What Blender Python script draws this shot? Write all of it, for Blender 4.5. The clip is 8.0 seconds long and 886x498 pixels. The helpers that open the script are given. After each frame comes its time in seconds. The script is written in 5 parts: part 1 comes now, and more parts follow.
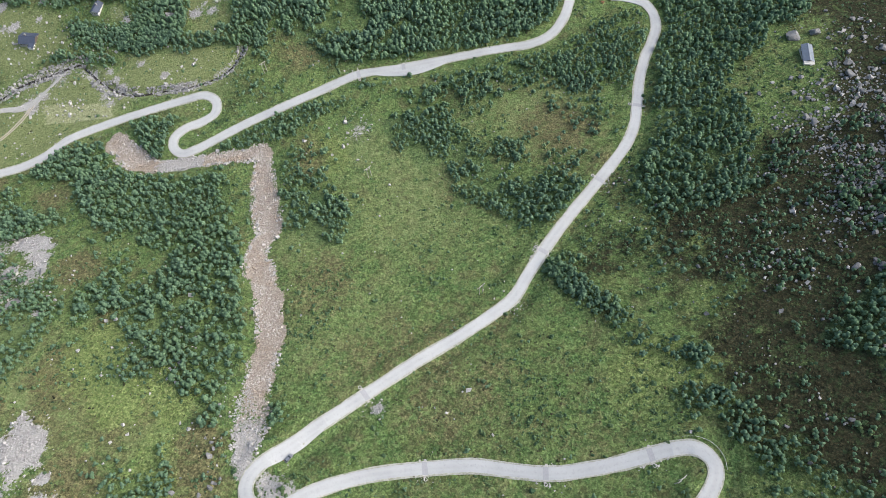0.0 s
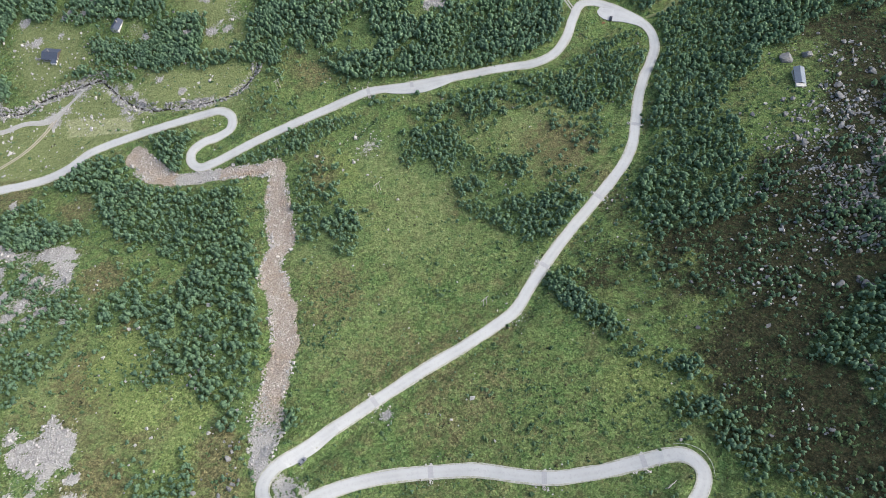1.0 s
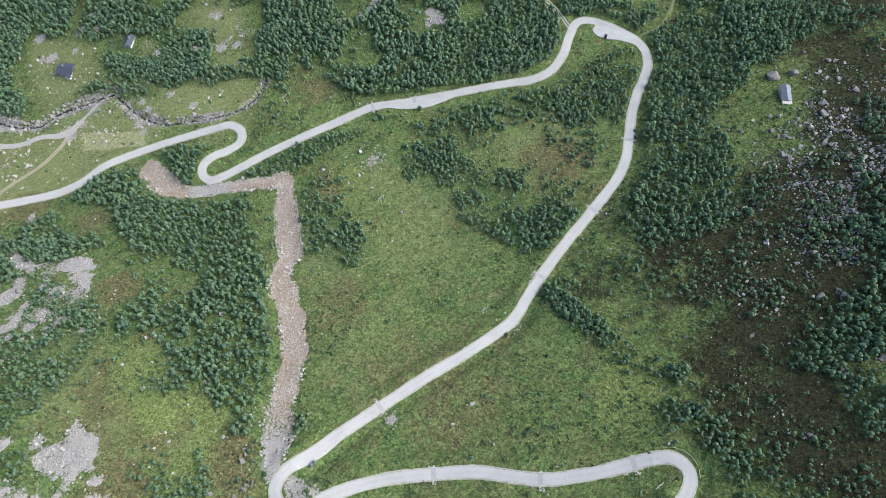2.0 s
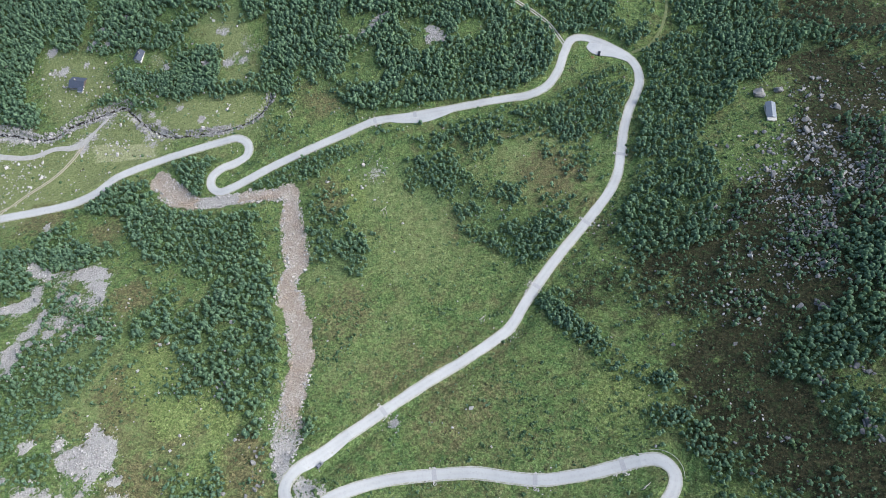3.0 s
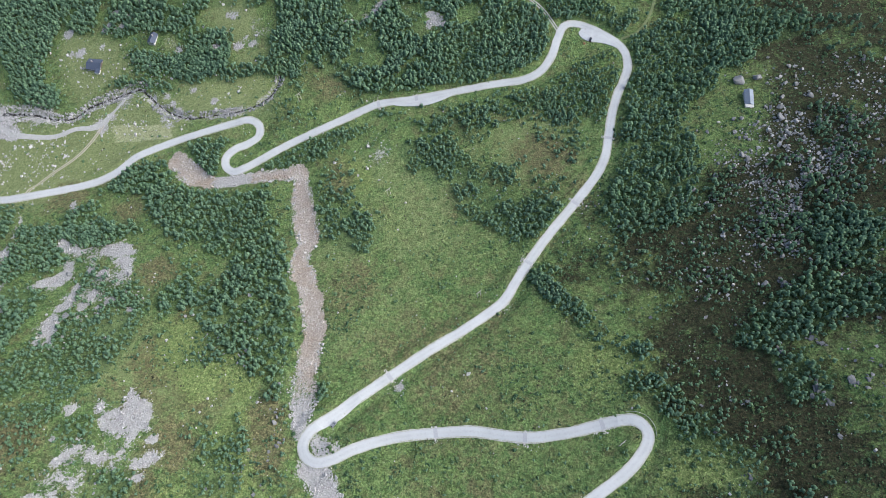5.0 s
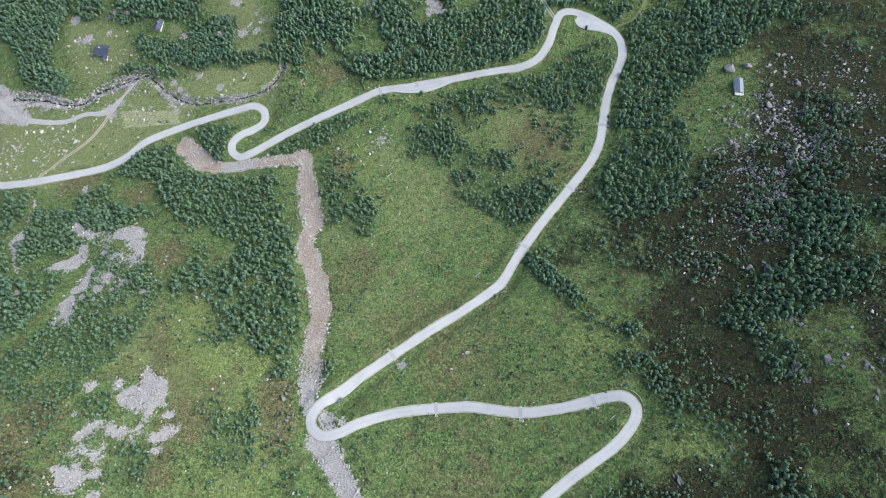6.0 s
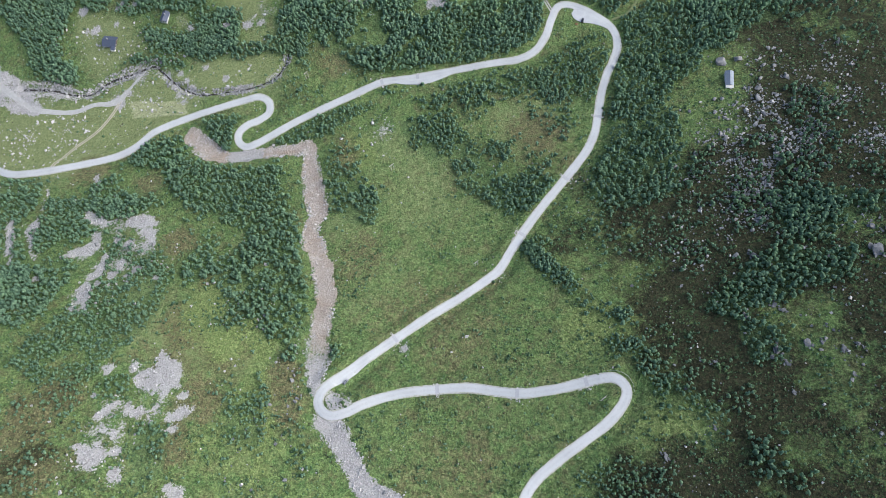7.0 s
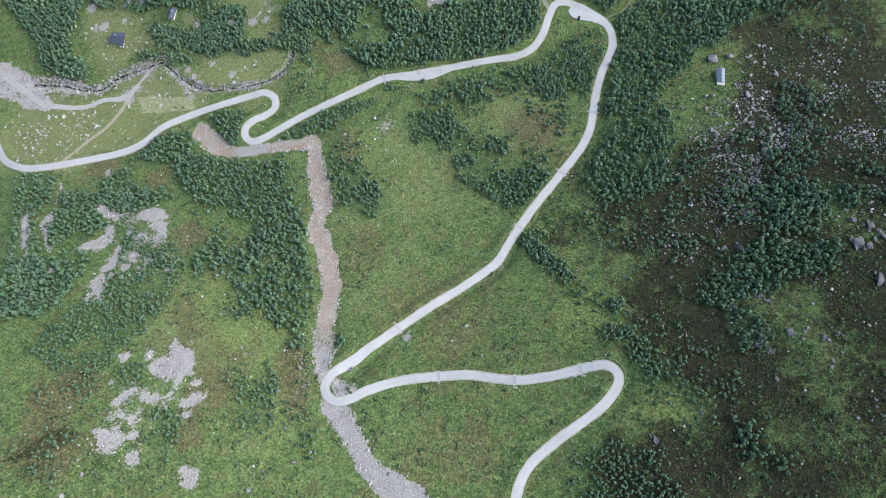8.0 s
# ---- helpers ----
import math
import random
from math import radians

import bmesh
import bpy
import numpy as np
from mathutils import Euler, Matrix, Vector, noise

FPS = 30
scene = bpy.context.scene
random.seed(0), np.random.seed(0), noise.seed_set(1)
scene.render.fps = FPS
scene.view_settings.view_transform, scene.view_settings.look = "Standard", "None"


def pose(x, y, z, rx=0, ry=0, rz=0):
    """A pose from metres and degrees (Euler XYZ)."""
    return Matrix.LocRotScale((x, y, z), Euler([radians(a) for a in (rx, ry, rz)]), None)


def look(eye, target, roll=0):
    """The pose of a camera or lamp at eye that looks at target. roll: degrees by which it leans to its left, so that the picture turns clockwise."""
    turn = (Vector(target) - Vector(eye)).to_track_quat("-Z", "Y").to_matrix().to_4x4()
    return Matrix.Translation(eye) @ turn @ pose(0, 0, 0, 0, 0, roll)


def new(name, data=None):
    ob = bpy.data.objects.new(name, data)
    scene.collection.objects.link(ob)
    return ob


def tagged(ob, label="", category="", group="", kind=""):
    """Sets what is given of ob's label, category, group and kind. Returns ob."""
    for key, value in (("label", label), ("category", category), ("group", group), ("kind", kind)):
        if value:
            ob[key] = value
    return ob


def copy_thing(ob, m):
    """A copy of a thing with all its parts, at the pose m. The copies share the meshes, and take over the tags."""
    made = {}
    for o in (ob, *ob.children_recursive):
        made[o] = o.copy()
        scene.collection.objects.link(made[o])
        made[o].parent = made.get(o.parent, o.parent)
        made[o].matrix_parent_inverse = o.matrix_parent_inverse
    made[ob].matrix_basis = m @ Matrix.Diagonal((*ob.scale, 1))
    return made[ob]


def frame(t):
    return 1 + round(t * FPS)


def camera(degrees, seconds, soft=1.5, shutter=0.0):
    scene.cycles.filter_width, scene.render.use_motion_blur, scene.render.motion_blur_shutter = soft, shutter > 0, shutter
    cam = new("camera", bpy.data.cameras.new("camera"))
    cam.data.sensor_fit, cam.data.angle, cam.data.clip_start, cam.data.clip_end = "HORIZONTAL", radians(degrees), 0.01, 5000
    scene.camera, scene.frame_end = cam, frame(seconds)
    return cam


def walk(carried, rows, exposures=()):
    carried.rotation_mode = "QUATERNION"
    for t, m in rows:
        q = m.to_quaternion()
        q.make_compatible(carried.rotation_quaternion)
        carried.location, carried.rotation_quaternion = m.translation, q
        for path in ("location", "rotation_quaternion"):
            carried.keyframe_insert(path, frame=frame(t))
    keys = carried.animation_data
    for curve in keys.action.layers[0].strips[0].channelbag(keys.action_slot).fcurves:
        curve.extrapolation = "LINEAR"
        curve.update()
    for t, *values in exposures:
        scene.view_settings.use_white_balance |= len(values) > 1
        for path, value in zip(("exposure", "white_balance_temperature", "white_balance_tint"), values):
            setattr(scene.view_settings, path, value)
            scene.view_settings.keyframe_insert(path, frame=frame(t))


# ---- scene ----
# The camera rises straight up over a valley side and slowly tips down.
cam = camera(64.0, 8.0, soft=0.6)
PATH = [
    (0, (24.16, -131.53, 356.47), (9.35, 27.26, -10.36), -5.18),
    (0.5, (23.89, -131.35, 366.19), (7.94, 27.32, -0.64), -5.20),
    (1, (24.61, -131.55, 377.13), (6.82, 26.62, 10.16), -5.88),
    (1.5, (24.61, -131.59, 387.61), (6.50, 25.86, 20.35), -6.02),
    (3, (24.79, -132.27, 420.07), (7.62, 23.60, 52.09), -5.80),
    (3.5, (24.96, -132.23, 430.37), (8.05, 21.28, 61.38), -5.80),
    (4, (24.86, -132.37, 441.19), (8.46, 14.17, 69.36), -5.87),
    (4.5, (24.88, -132.15, 451.55), (8.75, 7.09, 76.92), -6.08),
    (6, (24.85, -132.06, 484.08), (9.76, -14.05, 102.18), -6.75),
    (6.5, (24.61, -132.11, 494.50), (9.90, -20.31, 110.72), -6.97),
    (7, (24.44, -132.17, 505.59), (10.10, -25.26, 120.41), -7.13),
    (7.5, (24.58, -131.95, 515.81), (10.16, -29.06, 129.54), -7.48),
    (8, (24.16, -131.53, 526.93), (10.21, -33.31, 139.43), -7.62),
]
# The picture turns a little cooler on the way.
WHITE = [(0, 0.84, 6560, 9.5), (1.5, 0.84, 6520, 9.5), (3, 0.84, 6180, 9), (8, 0.84, 6120, 9.8)]
walk(cam, [(t, look(eye, target, roll)) for t, eye, target, roll in PATH], WHITE)

# ---- world, sun, exposure ----
SUN_ELEVATION, SUN_AZIMUTH = 40.0, 88.0  # degrees; azimuth from +y towards +x
world = bpy.data.worlds.new("sky")
scene.world = world
world.use_nodes = True
sky = world.node_tree.nodes.new("ShaderNodeTexSky")
sky.sky_type, sky.sun_disc = "NISHITA", False
sky.sun_elevation, sky.sun_rotation = radians(SUN_ELEVATION), radians(SUN_AZIMUTH)
sky.air_density, sky.dust_density = 1.0, 4.0
backing = world.node_tree.nodes["Background"]
world.node_tree.links.new(sky.outputs[0], backing.inputs[0])
backing.inputs[1].default_value = 0.135
sun = new("sun", bpy.data.lights.new("sun", "SUN"))
sun.data.energy, sun.data.angle, sun.data.color = 2.05, radians(60), (1.0, 0.985, 0.96)
_a, _e = radians(SUN_AZIMUTH), radians(SUN_ELEVATION)
SUN_WAY = Vector((math.sin(_a) * math.cos(_e), math.cos(_a) * math.cos(_e), math.sin(_e)))
sun.matrix_world = look(SUN_WAY * 900, (0, 0, 0))

rng = np.random.default_rng(7)


# ---- material helpers ----
class Nodes:
    """A principled material and short calls for the nodes that feed it."""

    def __init__(self, name, rough=0.8, metal=0.0, specular=0.3):
        self.mat = bpy.data.materials.new(name)
        self.mat.use_nodes = True
        self.tree = self.mat.node_tree
        self.bsdf = self.tree.nodes["Principled BSDF"]
        self.bsdf.inputs["Roughness"].default_value = rough
        self.bsdf.inputs["Metallic"].default_value = metal
        self.bsdf.inputs["Specular IOR Level"].default_value = specular

    def put(self, socket, value):
        if isinstance(value, bpy.types.NodeSocket):
            self.tree.links.new(value, socket)
        elif isinstance(value, tuple) and len(value) == 3 and socket.type == "RGBA":
            socket.default_value = (*value, 1)
        else:
            socket.default_value = value

    def place(self):
        return self.tree.nodes.new("ShaderNodeNewGeometry").outputs["Position"]

    def local(self):
        return self.tree.nodes.new("ShaderNodeTexCoord").outputs["Object"]

    def island(self):
        return self.tree.nodes.new("ShaderNodeNewGeometry").outputs["Random Per Island"]

    def chance(self):
        return self.tree.nodes.new("ShaderNodeObjectInfo").outputs["Random"]

    def attr(self, name):
        n = self.tree.nodes.new("ShaderNodeAttribute")
        n.attribute_name = name
        return n.outputs["Fac"]

    def noise(self, where, scale, detail=3.0, rough=0.6):
        n = self.tree.nodes.new("ShaderNodeTexNoise")
        self.put(n.inputs["Vector"], where)
        n.inputs["Scale"].default_value, n.inputs["Detail"].default_value, n.inputs["Roughness"].default_value = scale, detail, rough
        return n.outputs["Fac"]

    def cells(self, where, scale, feature="F1", out="Distance"):
        n = self.tree.nodes.new("ShaderNodeTexVoronoi")
        n.feature = feature
        self.put(n.inputs["Vector"], where)
        n.inputs["Scale"].default_value = scale
        return n.outputs[out]

    def grey(self, colour):
        """One channel of a colour as a grey."""
        cut = self.tree.nodes.new("ShaderNodeSeparateColor")
        self.put(cut.inputs[0], colour)
        glue = self.tree.nodes.new("ShaderNodeCombineColor")
        for k in range(3):
            self.tree.links.new(cut.outputs[0], glue.inputs[k])
        return glue.outputs[0]

    def span(self, value, a, b, c=0.0, d=1.0):
        n = self.tree.nodes.new("ShaderNodeMapRange")
        for key, v in zip(("Value", "From Min", "From Max", "To Min", "To Max"), (value, a, b, c, d)):
            self.put(n.inputs[key], v)
        return n.outputs[0]

    def calc(self, op, a, b):
        n = self.tree.nodes.new("ShaderNodeMath")
        n.operation = op
        self.put(n.inputs[0], a), self.put(n.inputs[1], b)
        return n.outputs[0]

    def mix(self, fac, a, b, how="MIX"):
        n = self.tree.nodes.new("ShaderNodeMix")
        n.data_type, n.blend_type = "RGBA", how
        self.put(n.inputs[0], fac), self.put(n.inputs[6], a), self.put(n.inputs[7], b)
        return n.outputs[2]

    def bump(self, height, strength, distance):
        n = self.tree.nodes.new("ShaderNodeBump")
        n.inputs["Strength"].default_value, n.inputs["Distance"].default_value = strength, distance
        self.put(n.inputs["Height"], height)
        self.tree.links.new(n.outputs[0], self.bsdf.inputs["Normal"])

    def colour(self, value):
        self.put(self.bsdf.inputs["Base Color"], value)
        return self.mat


def plain(name, a, b, scale=2.0, rough=0.7, metal=0.0, bump=0.0, distance=0.02):
    """Two tones by noise at two scales, with a fine relief."""
    n = Nodes(name, rough, metal)
    p = n.local()
    fine, broad = n.noise(p, scale * 6), n.noise(p, scale)
    if bump:
        n.bump(fine, bump, distance)
    return n.colour(n.mix(n.span(n.calc("ADD", fine, broad), 0.7, 1.3), a, b))


def ground_material():
    n = Nodes("hill_vegetation", 0.95, specular=0.1)
    p = n.place()
    mid, fine, grit = n.noise(p, 0.14, 4), n.noise(p, 0.6, 5, 0.8), n.noise(p, 1.7, 3, 0.8)
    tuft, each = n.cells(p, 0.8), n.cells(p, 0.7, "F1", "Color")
    small = n.cells(p, 1.7, "F1", "Color")
    sway = n.calc("MULTIPLY", n.calc("SUBTRACT", n.noise(p, 0.20, 6, 0.8), 0.5), 2.2)
    green = n.mix(n.span(mid, 0.38, 0.62), (0.057, 0.114, 0.036), (0.109, 0.156, 0.052))
    green = n.mix(n.span(fine, 0.42, 0.64, 0.0, 0.8), green, (0.154, 0.213, 0.086))
    green = n.mix(n.span(grit, 0.52, 0.68, 0.0, 0.65), green, (0.030, 0.056, 0.024))
    green = n.mix(n.span(n.noise(p, 0.09, 6, 0.75), 0.50, 0.64, 0.0, 0.7), green, (0.120, 0.114, 0.058))
    lush = n.mix(n.span(fine, 0.42, 0.60), (0.104, 0.152, 0.048), (0.196, 0.236, 0.092))
    lush = n.mix(n.span(grit, 0.54, 0.68, 0.0, 0.55), lush, (0.036, 0.076, 0.030))
    pale = n.mix(n.span(fine, 0.38, 0.64), (0.156, 0.190, 0.080), (0.192, 0.224, 0.102))
    pale = n.mix(n.span(grit, 0.58, 0.74, 0.0, 0.25), pale, (0.080, 0.105, 0.050))
    # Heather colour, kept extra dark to stand in for dim light as well.
    dim_heath = n.mix(n.span(fine, 0.42, 0.60), (0.027, 0.027, 0.015), (0.056, 0.051, 0.028))
    dim_heath = n.mix(n.span(grit, 0.5, 0.64), dim_heath, (0.016, 0.026, 0.016))
    dim_heath = n.mix(n.span(n.noise(p, 0.35, 3, 0.7), 0.52, 0.64, 0.0, 0.8), dim_heath, (0.038, 0.060, 0.026))
    c = n.mix(n.span(n.calc("ADD", n.attr("pale"), sway), 0.15, 0.7), green, pale)
    c = n.mix(n.span(n.calc("ADD", n.attr("straw"), sway), 0.3, 0.8), c, n.mix(n.span(fine, 0.38, 0.64), (0.22, 0.25, 0.13), (0.33, 0.34, 0.20)))
    rust = n.mix(n.span(fine, 0.42, 0.60), (0.100, 0.100, 0.050), (0.200, 0.182, 0.092))
    rust = n.mix(n.span(grit, 0.52, 0.66, 0.0, 0.8), rust, (0.034, 0.050, 0.024))
    rust = n.mix(n.span(n.noise(p, 0.3, 3, 0.7), 0.50, 0.62, 0.0, 0.7), rust, (0.090, 0.128, 0.050))
    c = n.mix(n.span(n.calc("ADD", n.attr("rust"), sway), 0.25, 0.70), c, rust)
    c = n.mix(n.span(n.calc("ADD", n.attr("dim_heath"), sway), 0.25, 0.65), c, dim_heath)
    c = n.mix(n.span(n.calc("ADD", n.attr("lush"), sway), 0.3, 0.7), c, lush)
    # Shade under the trees, painted into the ground colour.
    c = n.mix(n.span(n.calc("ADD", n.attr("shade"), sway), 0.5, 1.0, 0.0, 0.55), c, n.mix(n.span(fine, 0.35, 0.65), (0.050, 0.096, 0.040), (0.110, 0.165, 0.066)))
    calm = n.span(n.attr("pale"), 0.2, 0.8, 0.33, 0.14)
    c = n.mix(calm, c, n.grey(each), "OVERLAY")
    c = n.mix(calm, c, n.grey(small), "OVERLAY")
    # Darkens the rims of the tuft cells, as painted shade between clumps.
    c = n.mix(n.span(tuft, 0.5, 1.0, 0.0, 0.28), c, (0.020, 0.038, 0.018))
    stones = n.mix(n.span(n.cells(p, 0.9), 0.1, 0.7), (0.38, 0.375, 0.37), (0.24, 0.235, 0.23))
    stones = n.mix(n.span(mid, 0.45, 0.65), stones, (0.35, 0.345, 0.335))
    brown = n.mix(n.span(mid, 0.40, 0.60), (0.46, 0.42, 0.38), (0.37, 0.325, 0.285))
    brown = n.mix(n.span(n.cells(p, 1.1), 0.1, 0.65), brown, (0.25, 0.215, 0.18))
    rag = n.calc("MULTIPLY", n.calc("SUBTRACT", fine, 0.5), 2.4)
    c = n.mix(n.span(n.calc("ADD", n.attr("rock"), rag), 0.46, 0.56), c, stones)
    c = n.mix(n.span(n.calc("ADD", n.attr("soil"), rag), 0.40, 0.54), c, brown)
    n.bump(n.calc("ADD", fine, n.calc("MULTIPLY", n.calc("SUBTRACT", 1.0, tuft), 0.5)), 0.9, 0.8)
    return n.colour(c)


def leaf_material(name, dark, light, warm):
    n = Nodes(name, 0.75, specular=0.2)
    p = n.place()
    tone, isle = n.attr("tone"), n.island()
    c = n.mix(tone, dark, light)
    c = n.mix(n.span(n.noise(p, 0.05), 0.45, 0.75), c, warm)
    c = n.mix(n.span(isle, 0.0, 1.0, 0.0, 0.45), c, light)
    c = n.mix(n.span(n.noise(p, 3.0, 2), 0.4, 0.7, 0.0, 0.35), c, dark)
    n.bump(n.noise(p, 4.0, 2), 0.8, 0.3)
    thin = n.tree.nodes.new("ShaderNodeBsdfTranslucent")
    n.put(thin.inputs["Color"], c)
    both = n.tree.nodes.new("ShaderNodeMixShader")
    both.inputs[0].default_value = 0.35
    n.tree.links.new(n.bsdf.outputs[0], both.inputs[1])
    n.tree.links.new(thin.outputs[0], both.inputs[2])
    n.tree.links.new(both.outputs[0], n.tree.nodes["Material Output"].inputs["Surface"])
    return n.colour(c)


def road_material():
    n = Nodes("worn_pale_asphalt", 0.85, specular=0.25)
    p = n.place()
    c = n.mix(n.span(n.noise(p, 0.06, 4), 0.35, 0.65), (0.335, 0.347, 0.352), (0.405, 0.417, 0.422))
    c = n.mix(n.span(n.noise(p, 0.9, 4, 0.7), 0.52, 0.75, 0.0, 0.6), c, (0.25, 0.26, 0.27))
    c = n.mix(n.span(n.attr("wheel"), 0.3, 1.0, 0.0, 0.3), c, (0.42, 0.435, 0.45))
    n.bump(n.noise(p, 12.0, 2), 0.3, 0.02)
    return n.colour(c)


def rock_material(name, a, b, c, stain=None):
    n = Nodes(name, 0.9, specular=0.25)
    p = n.place()
    k = n.mix(n.span(n.noise(p, 0.8, 4), 0.35, 0.65), a, b)
    k = n.mix(n.span(n.island(), 0.0, 1.0, 0.0, 0.6), k, c)
    k = n.mix(n.span(n.noise(p, 3.5, 3, 0.7), 0.58, 0.7, 0.0, 0.7), k, (0.07, 0.075, 0.06))
    if stain:
        k = n.mix(n.span(n.noise(p, 0.09, 3), 0.47, 0.62, 0.0, 0.75), k, stain)
    n.bump(n.noise(p, 5.0, 3), 0.6, 0.15)
    return n.colour(k)


M_GROUND = ground_material()
M_ROAD = road_material()
M_BIRCH = leaf_material("birch_leaves", (0.088, 0.164, 0.108), (0.174, 0.280, 0.176), (0.160, 0.262, 0.128))
M_SCRUB = leaf_material("scrub_leaves", (0.042, 0.090, 0.048), (0.130, 0.205, 0.105), (0.140, 0.200, 0.080))
M_HEATHER = leaf_material("heather_tufts", (0.030, 0.036, 0.020), (0.084, 0.080, 0.046), (0.060, 0.074, 0.036))
M_BARK = plain("birch_bark", (0.30, 0.28, 0.25), (0.10, 0.09, 0.08), 3.0, 0.9, bump=0.4)
M_STONE = rock_material("grey_boulder", (0.21, 0.213, 0.217), (0.31, 0.313, 0.317), (0.12, 0.123, 0.126))
M_RUBBLE = rock_material("pinkish_rubble", (0.42, 0.385, 0.35), (0.32, 0.285, 0.25), (0.58, 0.56, 0.535), (0.30, 0.235, 0.175))
M_SCREE = rock_material("pale_scree", (0.375, 0.37, 0.365), (0.29, 0.285, 0.28), (0.45, 0.445, 0.44))
M_OUTCROP = rock_material("blue_grey_outcrop", (0.125, 0.132, 0.142), (0.20, 0.208, 0.218), (0.075, 0.079, 0.085))

M_GRAVEL = plain("pale_track_gravel", (0.41, 0.41, 0.395), (0.30, 0.295, 0.28), 0.5, 0.95, bump=0.5, distance=0.05)
M_DIRT = plain("rutted_dirt", (0.42, 0.39, 0.32), (0.28, 0.255, 0.19), 0.6, 0.95, bump=0.5, distance=0.05)
M_WORN_GRASS = plain("worn_grass", (0.20, 0.22, 0.11), (0.09, 0.125, 0.05), 0.3, 0.95, bump=0.5, distance=0.06)
M_VERGE = plain("grassy_gravel_verge", (0.42, 0.42, 0.40), (0.19, 0.205, 0.14), 0.45, 0.95, bump=0.5, distance=0.06)
M_PATCH = plain("darker_asphalt_patch", (0.335, 0.345, 0.36), (0.275, 0.285, 0.295), 1.2, 0.85, bump=0.3)
M_CONCRETE = plain("weathered_concrete", (0.46, 0.455, 0.44), (0.33, 0.325, 0.31), 1.0, 0.85, bump=0.4)
M_SLATE = plain("dark_slate_roof", (0.042, 0.055, 0.085), (0.070, 0.086, 0.125), 1.5, 0.6, bump=0.4)
M_SHEET = plain("grey_sheet_roof", (0.20, 0.235, 0.285), (0.15, 0.175, 0.215), 0.8, 0.5, 0.2, bump=0.2)
M_WHITE = plain("white_painted_boards", (0.72, 0.72, 0.70), (0.60, 0.60, 0.58), 1.0, 0.7, bump=0.2)
M_LIME = plain("weathered_limewash", (0.52, 0.52, 0.50), (0.36, 0.36, 0.34), 0.6, 0.85, bump=0.3)
M_BOARDS = plain("dark_stained_boards", (0.075, 0.065, 0.055), (0.12, 0.10, 0.085), 1.2, 0.8, bump=0.3)
M_PANE = plain("window_glass", (0.04, 0.05, 0.06), (0.05, 0.06, 0.07), 1.0, 0.08)
M_BRICK = plain("soot_grey_masonry", (0.26, 0.25, 0.24), (0.17, 0.16, 0.155), 2.5, 0.9, bump=0.4)
M_POLE = plain("greyed_timber", (0.46, 0.44, 0.41), (0.34, 0.325, 0.30), 2.0, 0.9, bump=0.4)
M_TIMBER = plain("red_brown_timber", (0.26, 0.105, 0.06), (0.19, 0.085, 0.05), 2.0, 0.8, bump=0.3)
M_STEEL = plain("galvanised_steel", (0.50, 0.51, 0.52), (0.40, 0.41, 0.42), 2.0, 0.4, 0.8)
M_PAINT_GREY = plain("silver_grey_car_paint", (0.30, 0.31, 0.33), (0.26, 0.27, 0.29), 0.7, 0.3, 0.5)
M_PAINT_DARK = plain("dark_blue_car_paint", (0.020, 0.024, 0.036), (0.026, 0.030, 0.042), 0.7, 0.25, 0.3)
M_TYRE = plain("black_rubber", (0.02, 0.02, 0.02), (0.035, 0.035, 0.035), 4.0, 0.9)
M_LAMP_RED = plain("red_lamp_plastic", (0.35, 0.02, 0.02), (0.30, 0.02, 0.02), 2.0, 0.3)
M_LAMP_CLEAR = plain("clear_lamp_plastic", (0.65, 0.66, 0.66), (0.55, 0.56, 0.56), 2.0, 0.2)


def water_material():
    n = Nodes("dark_brook_water", 0.12, specular=0.5)
    p = n.place()
    c = n.mix(n.span(n.noise(p, 0.25, 4), 0.35, 0.65), (0.018, 0.016, 0.012), (0.045, 0.038, 0.030))
    c = n.mix(n.span(n.noise(p, 0.9, 4, 0.75), 0.62, 0.70), c, (0.55, 0.56, 0.56))
    n.bump(n.noise(p, 1.5, 3), 0.4, 0.15)
    return n.colour(c)


M_WATER = water_material()


# ---- the lie of the land ----
def fbm(x, y, scale, octaves=3, seed=0):
    """Smooth value noise, about -1 to 1."""
    total, amp, norm = 0.0, 1.0, 0.0
    for o in range(octaves):
        u, v = np.asarray(x) / scale + 17.3 * o + seed * 5.1, np.asarray(y) / scale - 9.7 * o + seed * 3.7
        i, j = np.floor(u), np.floor(v)
        a, b = u - i, v - j
        a, b = a * a * (3 - 2 * a), b * b * (3 - 2 * b)

        def corner(di, dj):
            h = np.sin((i + di) * 127.1 + (j + dj) * 311.7 + seed * 74.7) * 43758.5453
            return (h - np.floor(h)) * 2 - 1

        total = total + amp * ((corner(0, 0) * (1 - a) + corner(1, 0) * a) * (1 - b) + (corner(0, 1) * (1 - a) + corner(1, 1) * a) * b)
        norm, amp, scale = norm + amp, amp * 0.5, scale * 0.5
    return total / norm


SLOPE = (-0.9, -91.9, 78.1, 83.7, 42.8, 13.7, -118.4, 72.2, -167.7, 64.4)


def valley(x, y):
    """The smooth form of the valley side: a cubic that levels off far out."""
    u, w = np.tanh(np.asarray(x) / 400), np.tanh((np.asarray(y) - 30) / 350)
    terms = [u**i * w**j for i in range(4) for j in range(4 - i)]
    return sum(c * t for c, t in zip(SLOPE, terms))


def smooth(a, b, v):
    v = np.clip((v - a) / (b - a), 0, 1)
    return v * v * (3 - 2 * v)


